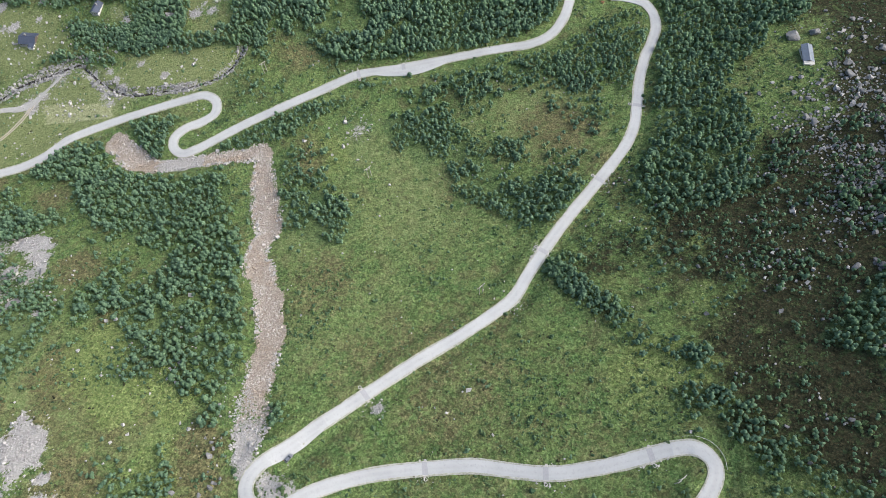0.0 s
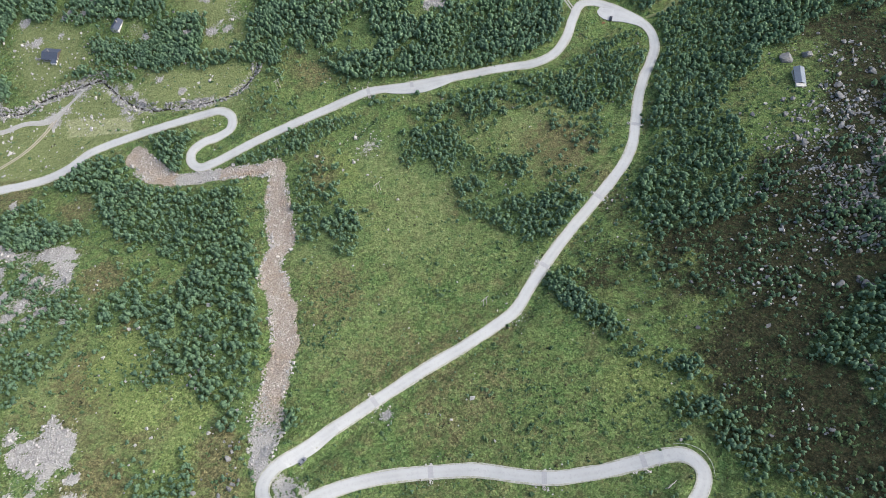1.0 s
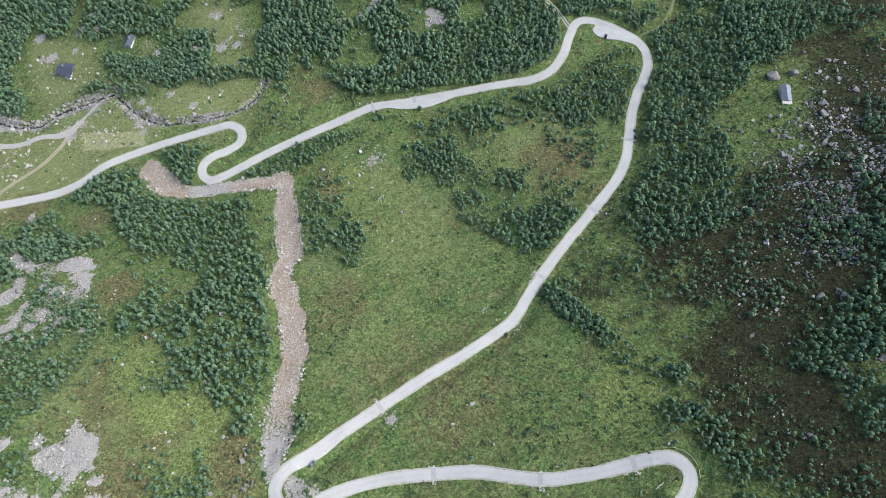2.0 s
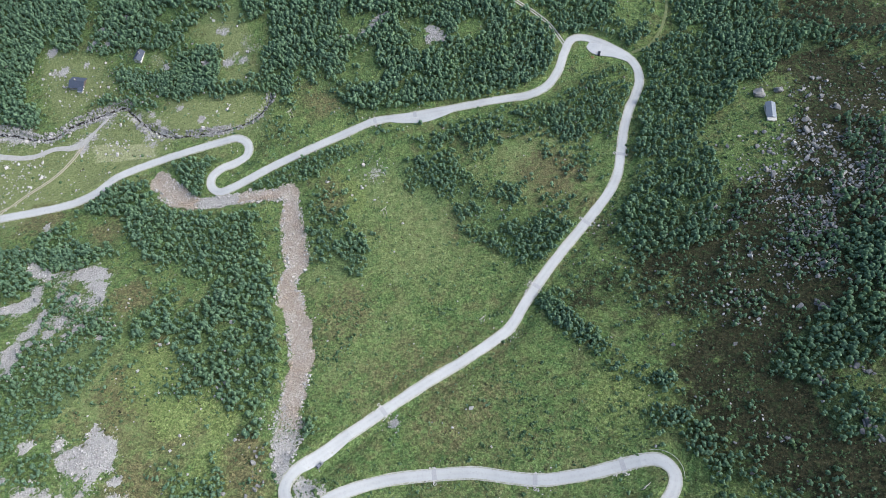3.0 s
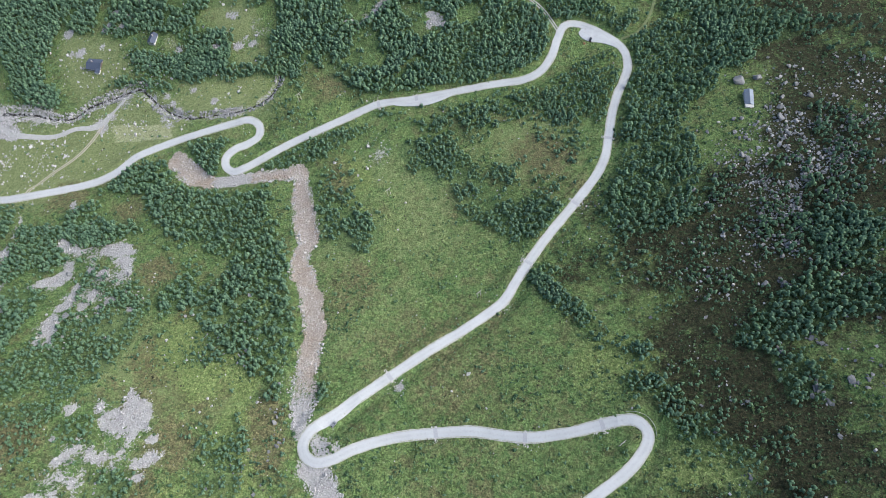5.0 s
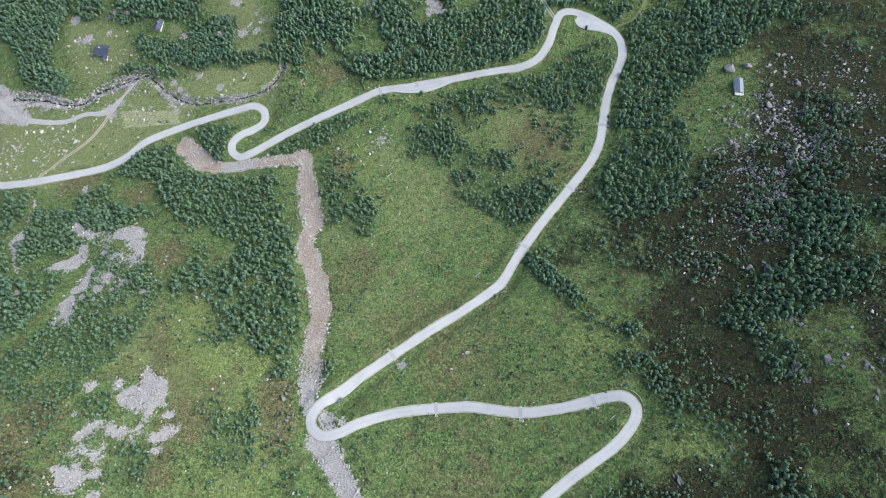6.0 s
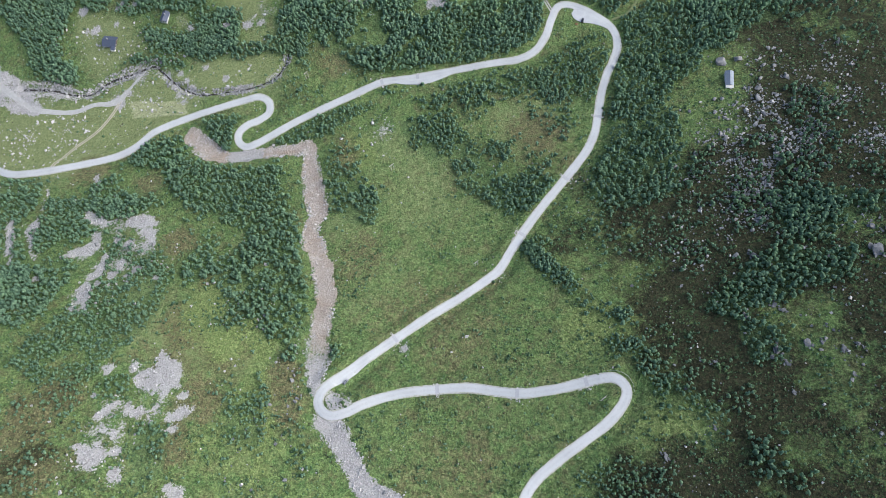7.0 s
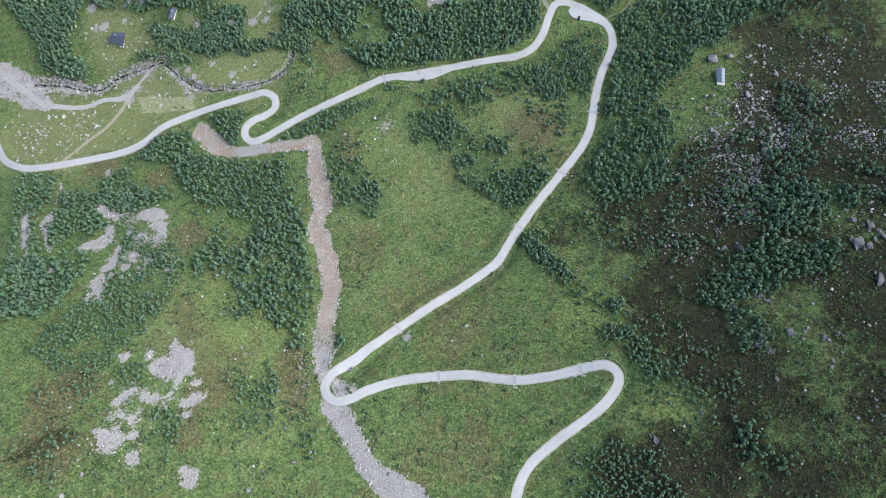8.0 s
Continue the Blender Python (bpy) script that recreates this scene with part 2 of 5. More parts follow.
def spline(points, step=1.5):
    """A Catmull-Rom curve through points of any dimension, sampled about every step metres."""
    p = np.array(points, float)
    p = np.vstack([2 * p[0] - p[1], p, 2 * p[-1] - p[-2]])
    out = []
    for k in range(1, len(p) - 2):
        n = max(2, int(np.linalg.norm(p[k + 1, :2] - p[k, :2]) / step))
        t = np.linspace(0, 1, n, endpoint=False)[:, None]
        a, b, c, d = p[k - 1 : k + 3]
        out.append(0.5 * (2 * b + (c - a) * t + (2 * a - 5 * b + 4 * c - d) * t**2 + (3 * b - a - 3 * c + d) * t**3))
    return np.vstack([*out, p[-2:-1]])


def nearest(x, y, line):
    """Distance to the nearest sample of a line, and its index."""
    x, y = np.ravel(x), np.ravel(y)
    far, at = np.full(len(x), 1e9), np.zeros(len(x), int)
    for s in range(0, len(x), 4000):
        d = (x[s : s + 4000, None] - line[:, 0]) ** 2 + (y[s : s + 4000, None] - line[:, 1]) ** 2
        at[s : s + 4000] = d.argmin(1)
        far[s : s + 4000] = np.sqrt(d.min(1))
    return far, at


def inside(x, y, outline):
    """Whether points lie in a plan outline."""
    hit = np.zeros(np.shape(x), bool)
    for (ax, ay), (bx, by) in zip(outline, outline[1:] + outline[:1]):
        if ay != by:
            hit ^= ((ay > y) != (by > y)) & (x < (bx - ax) * (y - ay) / (by - ay) + ax)
    return hit


# Centre lines in plan: x, y, width.
ROAD_WEST = [(-420, 140), (-405, 118), (-393, 102), (-382.8, 92), (-364.6, 84.6), (-345.9, 84.4), (-328.6, 86.5), (-288, 94), (-269.4, 99.4), (-256.1, 107.7), (-243.8, 120.3), (-229.5, 127.8), (-208.1, 135.7), (-186.4, 142.4), (-166.7, 147.6), (-153.4, 150.3)]
ROAD_HAIRPIN = [(-144.1, 145), (-143.2, 135.3), (-150.2, 128.6), (-160.4, 123.6), (-166.6, 116.3), (-165.9, 108.1), (-158.8, 103.1), (-148.6, 106.7)]
ROAD_NORTH = [(-132.9, 116.4), (-116.9, 126.1), (-96.3, 136.5), (-75.5, 146.2), (-58.7, 154.2), (-46, 158.9), (-18.2, 161.7), (17.8, 167.4), (34.6, 170.3), (51.4, 172.2), (66, 174.1), (78.7, 181.3), (87.6, 195), (92.5, 210.1), (97.2, 220.1), (104.5, 222.8), (116.1, 218.9), (128.1, 211.1), (137.7, 202.4), (143.2, 191.3), (143.7, 179.6)]
ROAD_EAST = [(139.6, 166.9), (134, 154.5), (128.7, 137.2), (124.7, 117.4), (121, 100.6), (114.8, 86.8), (104.2, 71.4), (92, 55.7), (78.2, 37.9), (66.7, 21.6), (55.4, 3.9), (46.4, -11.4), (34.3, -21.6), (19.3, -32.2), (2.9, -42.8), (-13, -53.8)]
ROAD_SOUTH = [(-42.2, -75.6), (-55.2, -85.9), (-65.4, -93.2), (-71.3, -99.9), (-72.5, -105.8), (-69.9, -111.5), (-63.1, -114.8), (-54.6, -112.8), (-43.6, -107.3), (-28.5, -102.2), (-13.2, -98.9), (6.1, -96.9), (25.3, -96), (44.4, -98.3), (59.3, -99.4), (77.9, -97.2), (92.7, -93.9), (107.3, -90.3), (116.1, -90), (121.6, -94.2), (122.4, -100.4), (117.9, -108.4), (108.5, -118.4), (93.9, -129.1), (79.3, -139.8), (66.6, -150.3), (59.2, -160.6), (55.4, -170.6), (52, -190), (54, -215)]
DEBRIS_UPPER = [(-208.7, 117.9, 15.4), (-191.5, 102.3, 16.8), (-176.5, 94.3, 10.8), (-155.1, 95.3, 9.9), (-138.4, 97.6, 9.9), (-121.5, 98.3, 9.9), (-106.9, 99.6, 13.9), (-102.7, 84.6, 12.9), (-99.7, 69.9, 15.8), (-95.5, 53.1, 16.3), (-91.6, 38.2, 12.9), (-95.6, 25.6, 12), (-91.8, 12.4, 14.6), (-85.7, -1.2, 16.5), (-80.2, -16.7, 16.1), (-76.8, -32.2, 14.3), (-77.6, -47, 14.6), (-78.4, -61.1, 14.9), (-76.9, -74.4, 17.7), (-75.4, -85.6, 14.3), (-76.3, -94, 9.2)]
DEBRIS_LOWER = [(-65, -118.9, 15), (-56, -129.8, 15.5), (-48.2, -141.6, 14), (-41.9, -152, 13.5), (-32.1, -162.1, 15), (-19.1, -169.7, 18), (-8, -180.1, 20), (10, -200, 20)]
RIVER = [(-381.8, 175.6, 7.4), (-351.8, 172, 6.3), (-327.5, 165.3, 4.7), (-310.3, 165.1, 4.6), (-297.7, 174.4, 5.2), (-281.5, 179.9, 5.7), (-267, 184.3, 5.1), (-254.5, 187.7, 5.1), (-245.6, 181.4, 4.6), (-233.4, 170.4, 4.6), (-218.9, 160.9, 4.5), (-202.4, 155.9, 4), (-184.1, 157.4, 3.5), (-166.1, 159, 3.5), (-150.9, 163.5, 3.5), (-138.6, 170.9, 3.5), (-131.6, 182.2, 3.5), (-130.4, 190.1, 3)]
GRAVEL_TRACK = [(-445, 205, 6.6), (-420.9, 190.8, 6.6), (-393.9, 172, 5.7), (-368.7, 154.6, 5.3), (-349.7, 149.2, 4.9), (-323.8, 147.3, 4.5), (-305.3, 153, 4.5), (-291, 153, 4.9), (-282, 156, 7.0), (-274, 167, 2.8), (-263, 182, 2.1)]
DIRT_TRACK = [(-279.6, 158.6, 3.6), (-286.5, 141.7, 3.2), (-296.5, 124.8, 3.2), (-313.7, 108, 2.8), (-328, 88.9, 2.8)]
NORTH_TRACK = [(93, 217, 2.6), (82.8, 235.4, 2.6), (70.2, 248.3, 2.6), (55, 260.6, 2.4), (44.1, 273.5, 2.4), (20, 310, 2.4)]
EAST_TRACK = [(141, 206.3, 2.1), (152.8, 210.6, 2.1), (162.3, 223.2, 2.1), (169.2, 241.7, 2.2), (173.2, 269, 2.2)]

ROAD_PLAN = spline(ROAD_WEST + ROAD_HAIRPIN + ROAD_NORTH + ROAD_EAST + ROAD_SOUTH)
ROAD_HALF = 2.6
_z = valley(ROAD_PLAN[:, 0], ROAD_PLAN[:, 1])
_pad = np.concatenate([np.full(12, _z[0]), _z, np.full(12, _z[-1])])
ROAD_Z = np.convolve(_pad, np.ones(25) / 25, "valid")
LAYBYS = [
    [(110.2, 216.2, 2.6), (112.9, 214.5, 5.2), (118, 211.5, 6.4), (127, 207.5, 4.6), (135, 202, 2.6), (141, 195, 0.4)],
    [(-40, 158.2, 0.4), (-28, 158, 2.4), (-12, 158.8, 3.4), (2, 162.3, 2.6), (14, 165.8, 0.4)],
    [(-66, -97, 0.5), (-60.5, -92.6, 1.7), (-53.5, -87.4, 2.3), (-46.5, -81.6, 1.6), (-38, -74.4, 0.4)],
]
layby_lines = [spline(p) for p in LAYBYS]
FLAT_PLAN, FLAT_Z = ROAD_PLAN.copy(), ROAD_Z.copy()
for _line in layby_lines:
    _near = ((_line[:, None, :2] - ROAD_PLAN[None, :, :2]) ** 2).sum(-1).argmin(1)
    FLAT_PLAN, FLAT_Z = np.vstack([FLAT_PLAN, _line[:, :2]]), np.concatenate([FLAT_Z, ROAD_Z[_near]])
debris_lines = [spline(DEBRIS_UPPER), spline(DEBRIS_LOWER)]
river_line = spline(RIVER)
track_lines = [spline(GRAVEL_TRACK), spline(DIRT_TRACK), spline(NORTH_TRACK), spline(EAST_TRACK)]


def land(x, y):
    """The finished height of the ground, with the shelf of the road cut in and the stream beds sunk."""
    shape = np.shape(x)
    x, y = np.ravel(np.asarray(x, float)), np.ravel(np.asarray(y, float))
    z = valley(x, y) + 1.2 * fbm(x, y, 38, 4, 2)
    for line in (*debris_lines, river_line):
        d, k = nearest(x, y, line)
        deep = 2.2 if line is river_line else 0.9
        z = z - deep * (1 - smooth(0.25, 0.95, d / line[k, 2]))
    d, k = nearest(x, y, FLAT_PLAN)
    z = z + (FLAT_Z[k] - 0.15 - z) * (1 - smooth(ROAD_HALF + 2.6, ROAD_HALF + 9.0, d))
    return z.reshape(shape)


def graded(a, b, step, far):
    """Even steps between a and b, then ever longer ones out to far."""
    mid, out = list(np.arange(a, b, step)), []
    s, grow = 0.0, step
    while s < far:
        grow *= 1.18
        s += grow
        out.append(s)
    return np.array([a - o for o in reversed(out)] + mid + [mid[-1] + o for o in out])


def sheet(name, verts, faces, material, smooth_shade=False, parent=None):
    """A mesh object from arrays; faces all of one length."""
    verts, faces = np.asarray(verts, np.float32), np.asarray(faces, np.int32)
    me = bpy.data.meshes.new(name)
    n, k = faces.shape
    me.vertices.add(len(verts)), me.loops.add(n * k), me.polygons.add(n)
    me.vertices.foreach_set("co", verts.ravel())
    me.loops.foreach_set("vertex_index", faces.ravel())
    me.polygons.foreach_set("loop_start", np.arange(0, n * k, k, dtype=np.int32))
    me.polygons.foreach_set("use_smooth", np.full(n, smooth_shade))
    me.update(calc_edges=True)
    for m in material if isinstance(material, list) else [material]:
        me.materials.append(m)
    ob = new(name, me)
    if parent:
        ob.parent = parent
    return ob


def paint(ob, name, values):
    a = ob.data.attributes.new(name, "FLOAT", "POINT")
    a.data.foreach_set("value", np.asarray(values, np.float32))


SCREE = [
    [(-16, 235), (-7, 240), (4, 235), (2, 226), (-11, 225)],
    [(-83, 234), (-67, 236), (-54, 245), (-41, 254), (-41, 248), (-54, 238), (-72, 231)],
    [(-436, 204), (-411, 203), (-383, 182), (-354, 154), (-358, 146), (-387, 151), (-415, 166), (-427, 167)],
    [(-195, -93), (-187, -87), (-180, -85), (-185, -75), (-180, -72), (-173, -79), (-168, -77), (-164, -84), (-163, -96), (-159, -101), (-165, -100), (-172, -99), (-184, -102), (-190, -100)],
    [(-218, -85), (-211, -81), (-206, -87), (-212, -91)],
    [(-205, -82), (-194, -81), (-190, -87), (-196, -90), (-201, -85)],
    [(-198, -109), (-191, -107), (-186, -113), (-180, -108), (-180, -116), (-180, -120), (-186, -121)],
    [(-210, -121), (-210, -113), (-202, -109), (-199, -113), (-203, -121)],
    [(-208, -125), (-196, -123), (-189, -121), (-185, -134), (-192, -133), (-197, -127)],
    [(-212, -139), (-213, -132), (-199, -135), (-193, -143), (-197, -149), (-203, -150)],
    [(-214, -128), (-214, -120), (-208, -128)],
    [(-165, -116), (-158, -108), (-150, -112), (-153, -118), (-160, -119), (-166, -122), (-170, -116)],
    [(-154, -165), (-155, -157), (-150, -154), (-143, -159), (-143, -171), (-151, -171)],
    [(-189, -148), (-182, -147), (-182, -158), (-187, -155)],
    [(-248, 32), (-236, 41), (-229, 44), (-216, 32), (-217, 21), (-209, 6), (-214, 3), (-225, 19), (-235, 26)],
    [(-282, 44), (-277, 45), (-265, 36), (-256, 34), (-257, 24), (-268, 29)],
    [(-286, -3), (-280, 5), (-265, 14), (-265, 25), (-258, 23), (-256, 5), (-263, 0), (-277, 1)],
    [(-326, 69), (-320, 64), (-316, 44), (-311, 29), (-317, 26), (-311, 14), (-299, -2), (-301, -5), (-316, 14), (-323, 30), (-318, 40)],
    [(-254, -20), (-253, -7), (-246, -2), (-242, -9), (-245, -17)],
    [(-263, -32), (-255, -20), (-246, -25), (-245, -40), (-248, -45), (-254, -34)],
    [(-240, -2), (-232, 0), (-229, -9), (-234, -12)],
    [(-206, -18), (-200, -15), (-200, -22)],
    [(-296, -18), (-294, -11), (-287, -22), (-290, -25)],
    [(-287, 76), (-280, 81), (-279, 70), (-282, 69)],
    [(-342, 33), (-339, 39), (-324, 9), (-318, -9), (-322, -7)],
]
# Patches in plan: x, y, radius, strength.
PALE = [(-215, -20, 25, 0.35), (-150, -30, 20, 0.35), (-110, -130, 20, 0.4), (-170, -130, 25, 0.35), (-165, -75, 28, 0.45), (-190, -60, 25, 0.4), (-140, -100, 24, 0.45), (-150, -62, 26, 0.5), (-122, -72, 18, 0.55), (-128, -110, 26, 0.4)]
PALE += [(-60, 30, 30, 0.35), (-30, -20, 34, 0.3), (-302, 214, 26, 1), (-322, 232, 17, 0.9), (-175, 247, 20, 0.9), (-159, 179, 31, 0.8), (-202, 177, 22, 0.8), (-317, 120, 40, 1), (-365, 120, 40, 1), (-265, 138, 35, 1), (-235, 149, 27, 1), (-327, 98, 22, 0.9), (-228, 228, 8, 0.7), (-4, 54, 42, 0.4), (33, 26, 29, 0.3), (70, 111, 32, 0.45), (30, 119, 24, 0.3), (-38, 99, 20, 0.3)]
LUSH = [(-111, -82, 14, 0.9), (-139, -62, 19, 0.6), (-62, 209, 26, 0.8), (126, 23, 14, 0.4), (139, 7, 8, 0.8), (117, -57, 21, 0.6), (-120, -9, 14, 0.6), (147, 243, 17, 0.7), (-26, 37, 26, 0.4), (-150, 145, 13, 0.8), (-76, 150, 17, 0.6), (-131, 174, 22, 0.6), (196, 120, 15, 0.5)]
LUSH_SOUTH = [(-108, -58, 7, 1), (-110, -72, 7, 1), (-112, -86, 7, 1), (-111, -102, 6, 0.9), (-110, -118, 6, 0.9), (218, 150, 22, 0.5), (175, 84, 15, 0.4), (100, -3, 13, 0.5), (162, 221, 13, 0.7), (211, -37, 14, 0.4), (-154, -37, 25, 0.8), (-118, -54, 16, 0.9), (-105, -104, 13, 0.6), (-94, -154, 18, 0.4), (224, -68, 17, 0.8), (160, -123, 24, 0.6), (113, -60, 23, 0.4), (-272, -101, 9, 0.8), (-231, -9, 22, 0.6), (193, -130, 20, 0.4)]
HEATH = [(73, 110, 18, 0.6), (-59, -5, 21, 0.5), (154, 24, 30, 0.8), (159, -40, 39, 0.9), (182, -72, 28, 0.8), (284, 188, 44, 0.9), (250, 86, 31, 0.7), (32, -54, 35, 0.5), (56, -77, 24, 0.5), (-199, 8, 20, 0.8), (-203, -34, 24, 0.7), (-157, -37, 17, 0.6), (-174, -56, 13, 0.6), (-95, -84, 11, 0.7), (-216, -57, 23, 0.6), (103, 60, 15, 0.5), (-294, 59, 24, 0.5), (-96, 186, 18, 0.6)]
HEATH_SOUTH = [(-201, 29, 15, 0.8), (-184, -56, 13, 0.7), (-239, -49, 15, 0.7), (-165, -83, 9, 0.6), (-106, -104, 12, 0.7), (-171, -7, 8, 0.5), (-204, -74, 10, 0.5), (-256, -121, 33, 0.8), (-243, -74, 24, 0.7), (-219, -56, 20, 0.6), (-163, -112, 15, 0.7), (-227, -158, 24, 0.6), (-116, -126, 19, 0.5), (22, -132, 37, 0.4), (-7, -160, 22, 0.4), (135, -157, 31, 0.8), (169, -153, 20, 0.7), (213, -157, 19, 0.6), (202, -110, 27, 0.7), (195, -23, 23, 0.7), (92, 16, 21, 0.5)]
RUST = [p for p in HEATH + HEATH_SOUTH if -100 < p[0] < 80] + [(-193, 13, 13, 0.9), (-158, -23, 10, 1), (-129, -55, 14, 1), (-172, -53, 13, 0.8), (-98, -103, 13, 1), (-240, -110, 20, 1), (-149, -114, 15, 1), (-151, -138, 12, 0.8), (-245, -145, 14, 0.7), (-180, -80, 20, 0.6), (90, 75, 18, 0.7), (20, 70, 16, 0.5), (10, -70, 22, 0.6), (-20, -35, 20, 0.4)]
RUST += [(-200, 19, 10.2, 0.95), (-236, 67, 11.2, 0.95), (-296, 84, 13, 0.95), (-238, -101, 12, 0.95), (-247, -126, 14.9, 0.95), (-169, -60, 12.3, 0.95), (-147, -72, 10.8, 0.95), (-102, -87, 7.7, 0.95), (-97, -117, 9, 0.95), (-156, -131, 7.7, 0.95), (-229, -152, 14.3, 0.95), (-71, 94, 16.1, 0.95), (82, 97, 17.6, 0.95), (-195, -73, 7.7, 0.95), (-153, -103, 8.2, 0.95)]
# Heather patches, some put in only to darken the dimly lit east.
HEATH_AND_SHADE = [p for p in HEATH + HEATH_SOUTH if p[0] >= 80] + [(150, 10, 26, 0.8), (175, 20, 24, 0.9), (215, 55, 30, 0.9), (270, 60, 36, 0.9), (170, -60, 30, 0.8), (300, 120, 40, 0.9), (146, -40, 15, 1), (161, -62, 15, 1), (165, -84, 12, 0.9), (141, -139, 14, 1), (169, -156, 13, 1), (256, -117, 11, 1), (238, -19, 20, 0.9), (193, -99, 9, 0.7), (300, -60, 40, 0.8), (270, 145, 30, 0.9), (320, 80, 40, 1), (255, 95, 26, 0.9)]
HEATH_AND_SHADE += [(150, -14, 17.4, 0.8), (143, -38, 14.9, 0.8), (153, -66, 14.2, 0.8), (180, 23, 10.9, 0.8), (241, 116, 13.8, 0.8), (269, 156, 16.4, 0.8), (324, 177, 13.8, 0.8), (221, 56, 17.4, 0.8), (256, 71, 16.9, 0.8), (291, 97, 16.8, 0.8), (318, 131, 17.2, 0.8), (180, -16, 12.5, 0.8), (178, -81, 13.3, 0.8), (257, -57, 10.2, 0.8), (135, -134, 11.5, 0.8), (116, -134, 9.8, 0.8), (154, -149, 10.9, 0.8), (203, -102, 10.6, 0.8)]
HEATH_AND_SHADE += [(-247, -119, 16.2, 0.5), (-235, -105, 10.1, 0.5), (-238, -145, 19.8, 0.5), (-210, -155, 14.4, 0.5), (-174, -161, 10.8, 0.5), (-154, -138, 8.6, 0.5), (-164, -64, 7.9, 0.5)]
BOULDER_FIELD = [(227, 163, 20, 0.15), (241, 123, 22, 0.45), (252, 82, 31, 1), (220, 27, 26, 0.9), (209, 113, 19, 0.15), (192, 81, 14, 0.3), (261, 146, 23, 0.3), (287, 153, 22, 0.3), (254, 47, 24, 1), (275, 100, 30, 0.9), (300, 70, 30, 0.8), (225, 62, 25, 0.8), (224, 37, 28, 0.9), (185, 5, 22, 0.3), (318, 112, 32, 0.7), (332, 66, 28, 0.6), (290, 25, 25, 0.5)]
BOULDER_CLUSTERS = [(215, 26, 5.6, 1), (217, 15, 5.4, 1), (213, 36, 5.6, 1), (223, 18, 4.3, 1), (287, 85, 6.6, 1), (280, 73, 5.4, 1), (258, 81, 6.9, 1), (236, 59, 8, 1), (304, 77, 7.4, 1), (297, 55, 7.2, 1), (239, 105, 7.2, 1), (285, 142, 6.1, 1), (213, 88, 7.4, 1), (194, 85, 5, 1), (185, 56, 6.1, 1), (257, 102, 7, 1), (213, 67, 8.3, 1), (287, 62, 6.4, 1), (245, 53, 7.8, 1), (276, 94, 5.8, 1), (240, 121, 5, 1)]
BIG_BOULDERS = [(218, 156, 4.0), (231, 158, 3.6), (231, 181, 2.2), (261, 137, 3.4), (240, 128, 2.0), (238, 119, 3.4), (248, 150, 1.8), (255, 149, 2.3), (255, 167, 1.5), (231, 130, 1.5), (243, 137, 2.2), (238, 142, 1.8), (207, 110, 1.5), (209, 104, 1.4), (213, 104, 1.4), (215, 102, 1.2), (214, 121, 1.5), (209, 122, 2.2), (223, 116, 1.6), (192, 84, 2.0), (208, 89, 1.7), (210, 85, 2.3), (201, 80, 2.0), (198, 77, 1.5), (189, 74, 1.8), (184, 115, 1.4), (190, 113, 1.8), (243, 110, 1.8), (239, 104, 1.4), (246, 102, 1.9), (236, 100, 1.5), (214, 66, 1.6), (173, 64, 2.0)]
PALE_BOULDERS = [(-92, -86, 1.1), (-90, -89, 1.2), (-88, -84, 0.9), (-91, -92, 1.3), (-86, -104, 1.2), (-87, -106, 1.4), (-84, -102, 1), (-91, -109, 0.9), (-91, -114, 1), (-84, -92, 0.8), (-101, -102, 0.8), (-103, -108, 1.1), (-95, -84, 0.8)]
YELLOW_GREEN = [(225, -47, 12, 0.9), (227, -67, 10, 1), (236, -88, 10, 0.8), (233, -108, 15, 0.7), (211, -127, 13, 0.7), (107, -52, 14, 0.7), (133, -117, 15, 0.6), (139, -20, 10, 0.6), (207, 128, 22, 0.7), (222, 150, 18, 0.5), (200, 95, 16, 0.8), (245, 165, 22, 0.6), (-156, -44, 14, 1), (-141, -61, 13, 0.9), (-119, -108, 13, 1), (-108, -128, 15, 0.9), (-120, -142, 17, 0.6), (-257, -98, 5, 1), (-136, -130, 15, 0.6)]
YELLOW_GREEN += [(-160, -34, 10.7, 0.95), (-133, -64, 11.5, 0.95), (-117, -67, 10.1, 0.95), (-125, -47, 8.5, 0.95), (-110, -87, 3.6, 0.95), (-257, -100, 4.1, 0.95), (-62, 94, 13.9, 0.95), (198, 111, 16.8, 0.95), (213, 158, 14.9, 0.95), (218, 92, 11.4, 0.95), (295, 187, 19.1, 0.95), (311, 173, 11.5, 0.95), (228, -51, 10.9, 0.95), (232, -73, 10.4, 0.95), (222, -92, 10.3, 0.95), (204, -53, 7.6, 0.95), (118, -49, 10.8, 0.95), (279, 121, 8.9, 0.95), (270, 8, 8.2, 0.95), (161, -114, 9.4, 0.95)]
STONES_SOUTH = [(232, -61, 14, 0.6), (244, -83, 13, 0.7), (253, -117, 13, 1.5), (260, -40, 21, 0.7), (138, -154, 17, 0.6), (172, -110, 17, 0.3), (-85, -54, 8, 0.5), (-105, -126, 15, 0.6), (-111, -158, 14, 0.5), (158, -10, 40, 0.25)]
HEATH_STONES = [(175, 15, 10.9, 1), (178, -8, 10.6, 1), (162, -2, 9.1, 1), (183, -37, 6.7, 1), (152, -49, 6.2, 1), (215, 26, 9.8, 1), (218, 12, 7.5, 1), (260, -67, 5.5, 1), (249, -49, 7.3, 1), (244, -77, 7.0, 1), (210, -99, 8.8, 1), (172, -81, 4.5, 1), (159, -132, 7.7, 1), (156, -149, 6.1, 1)]
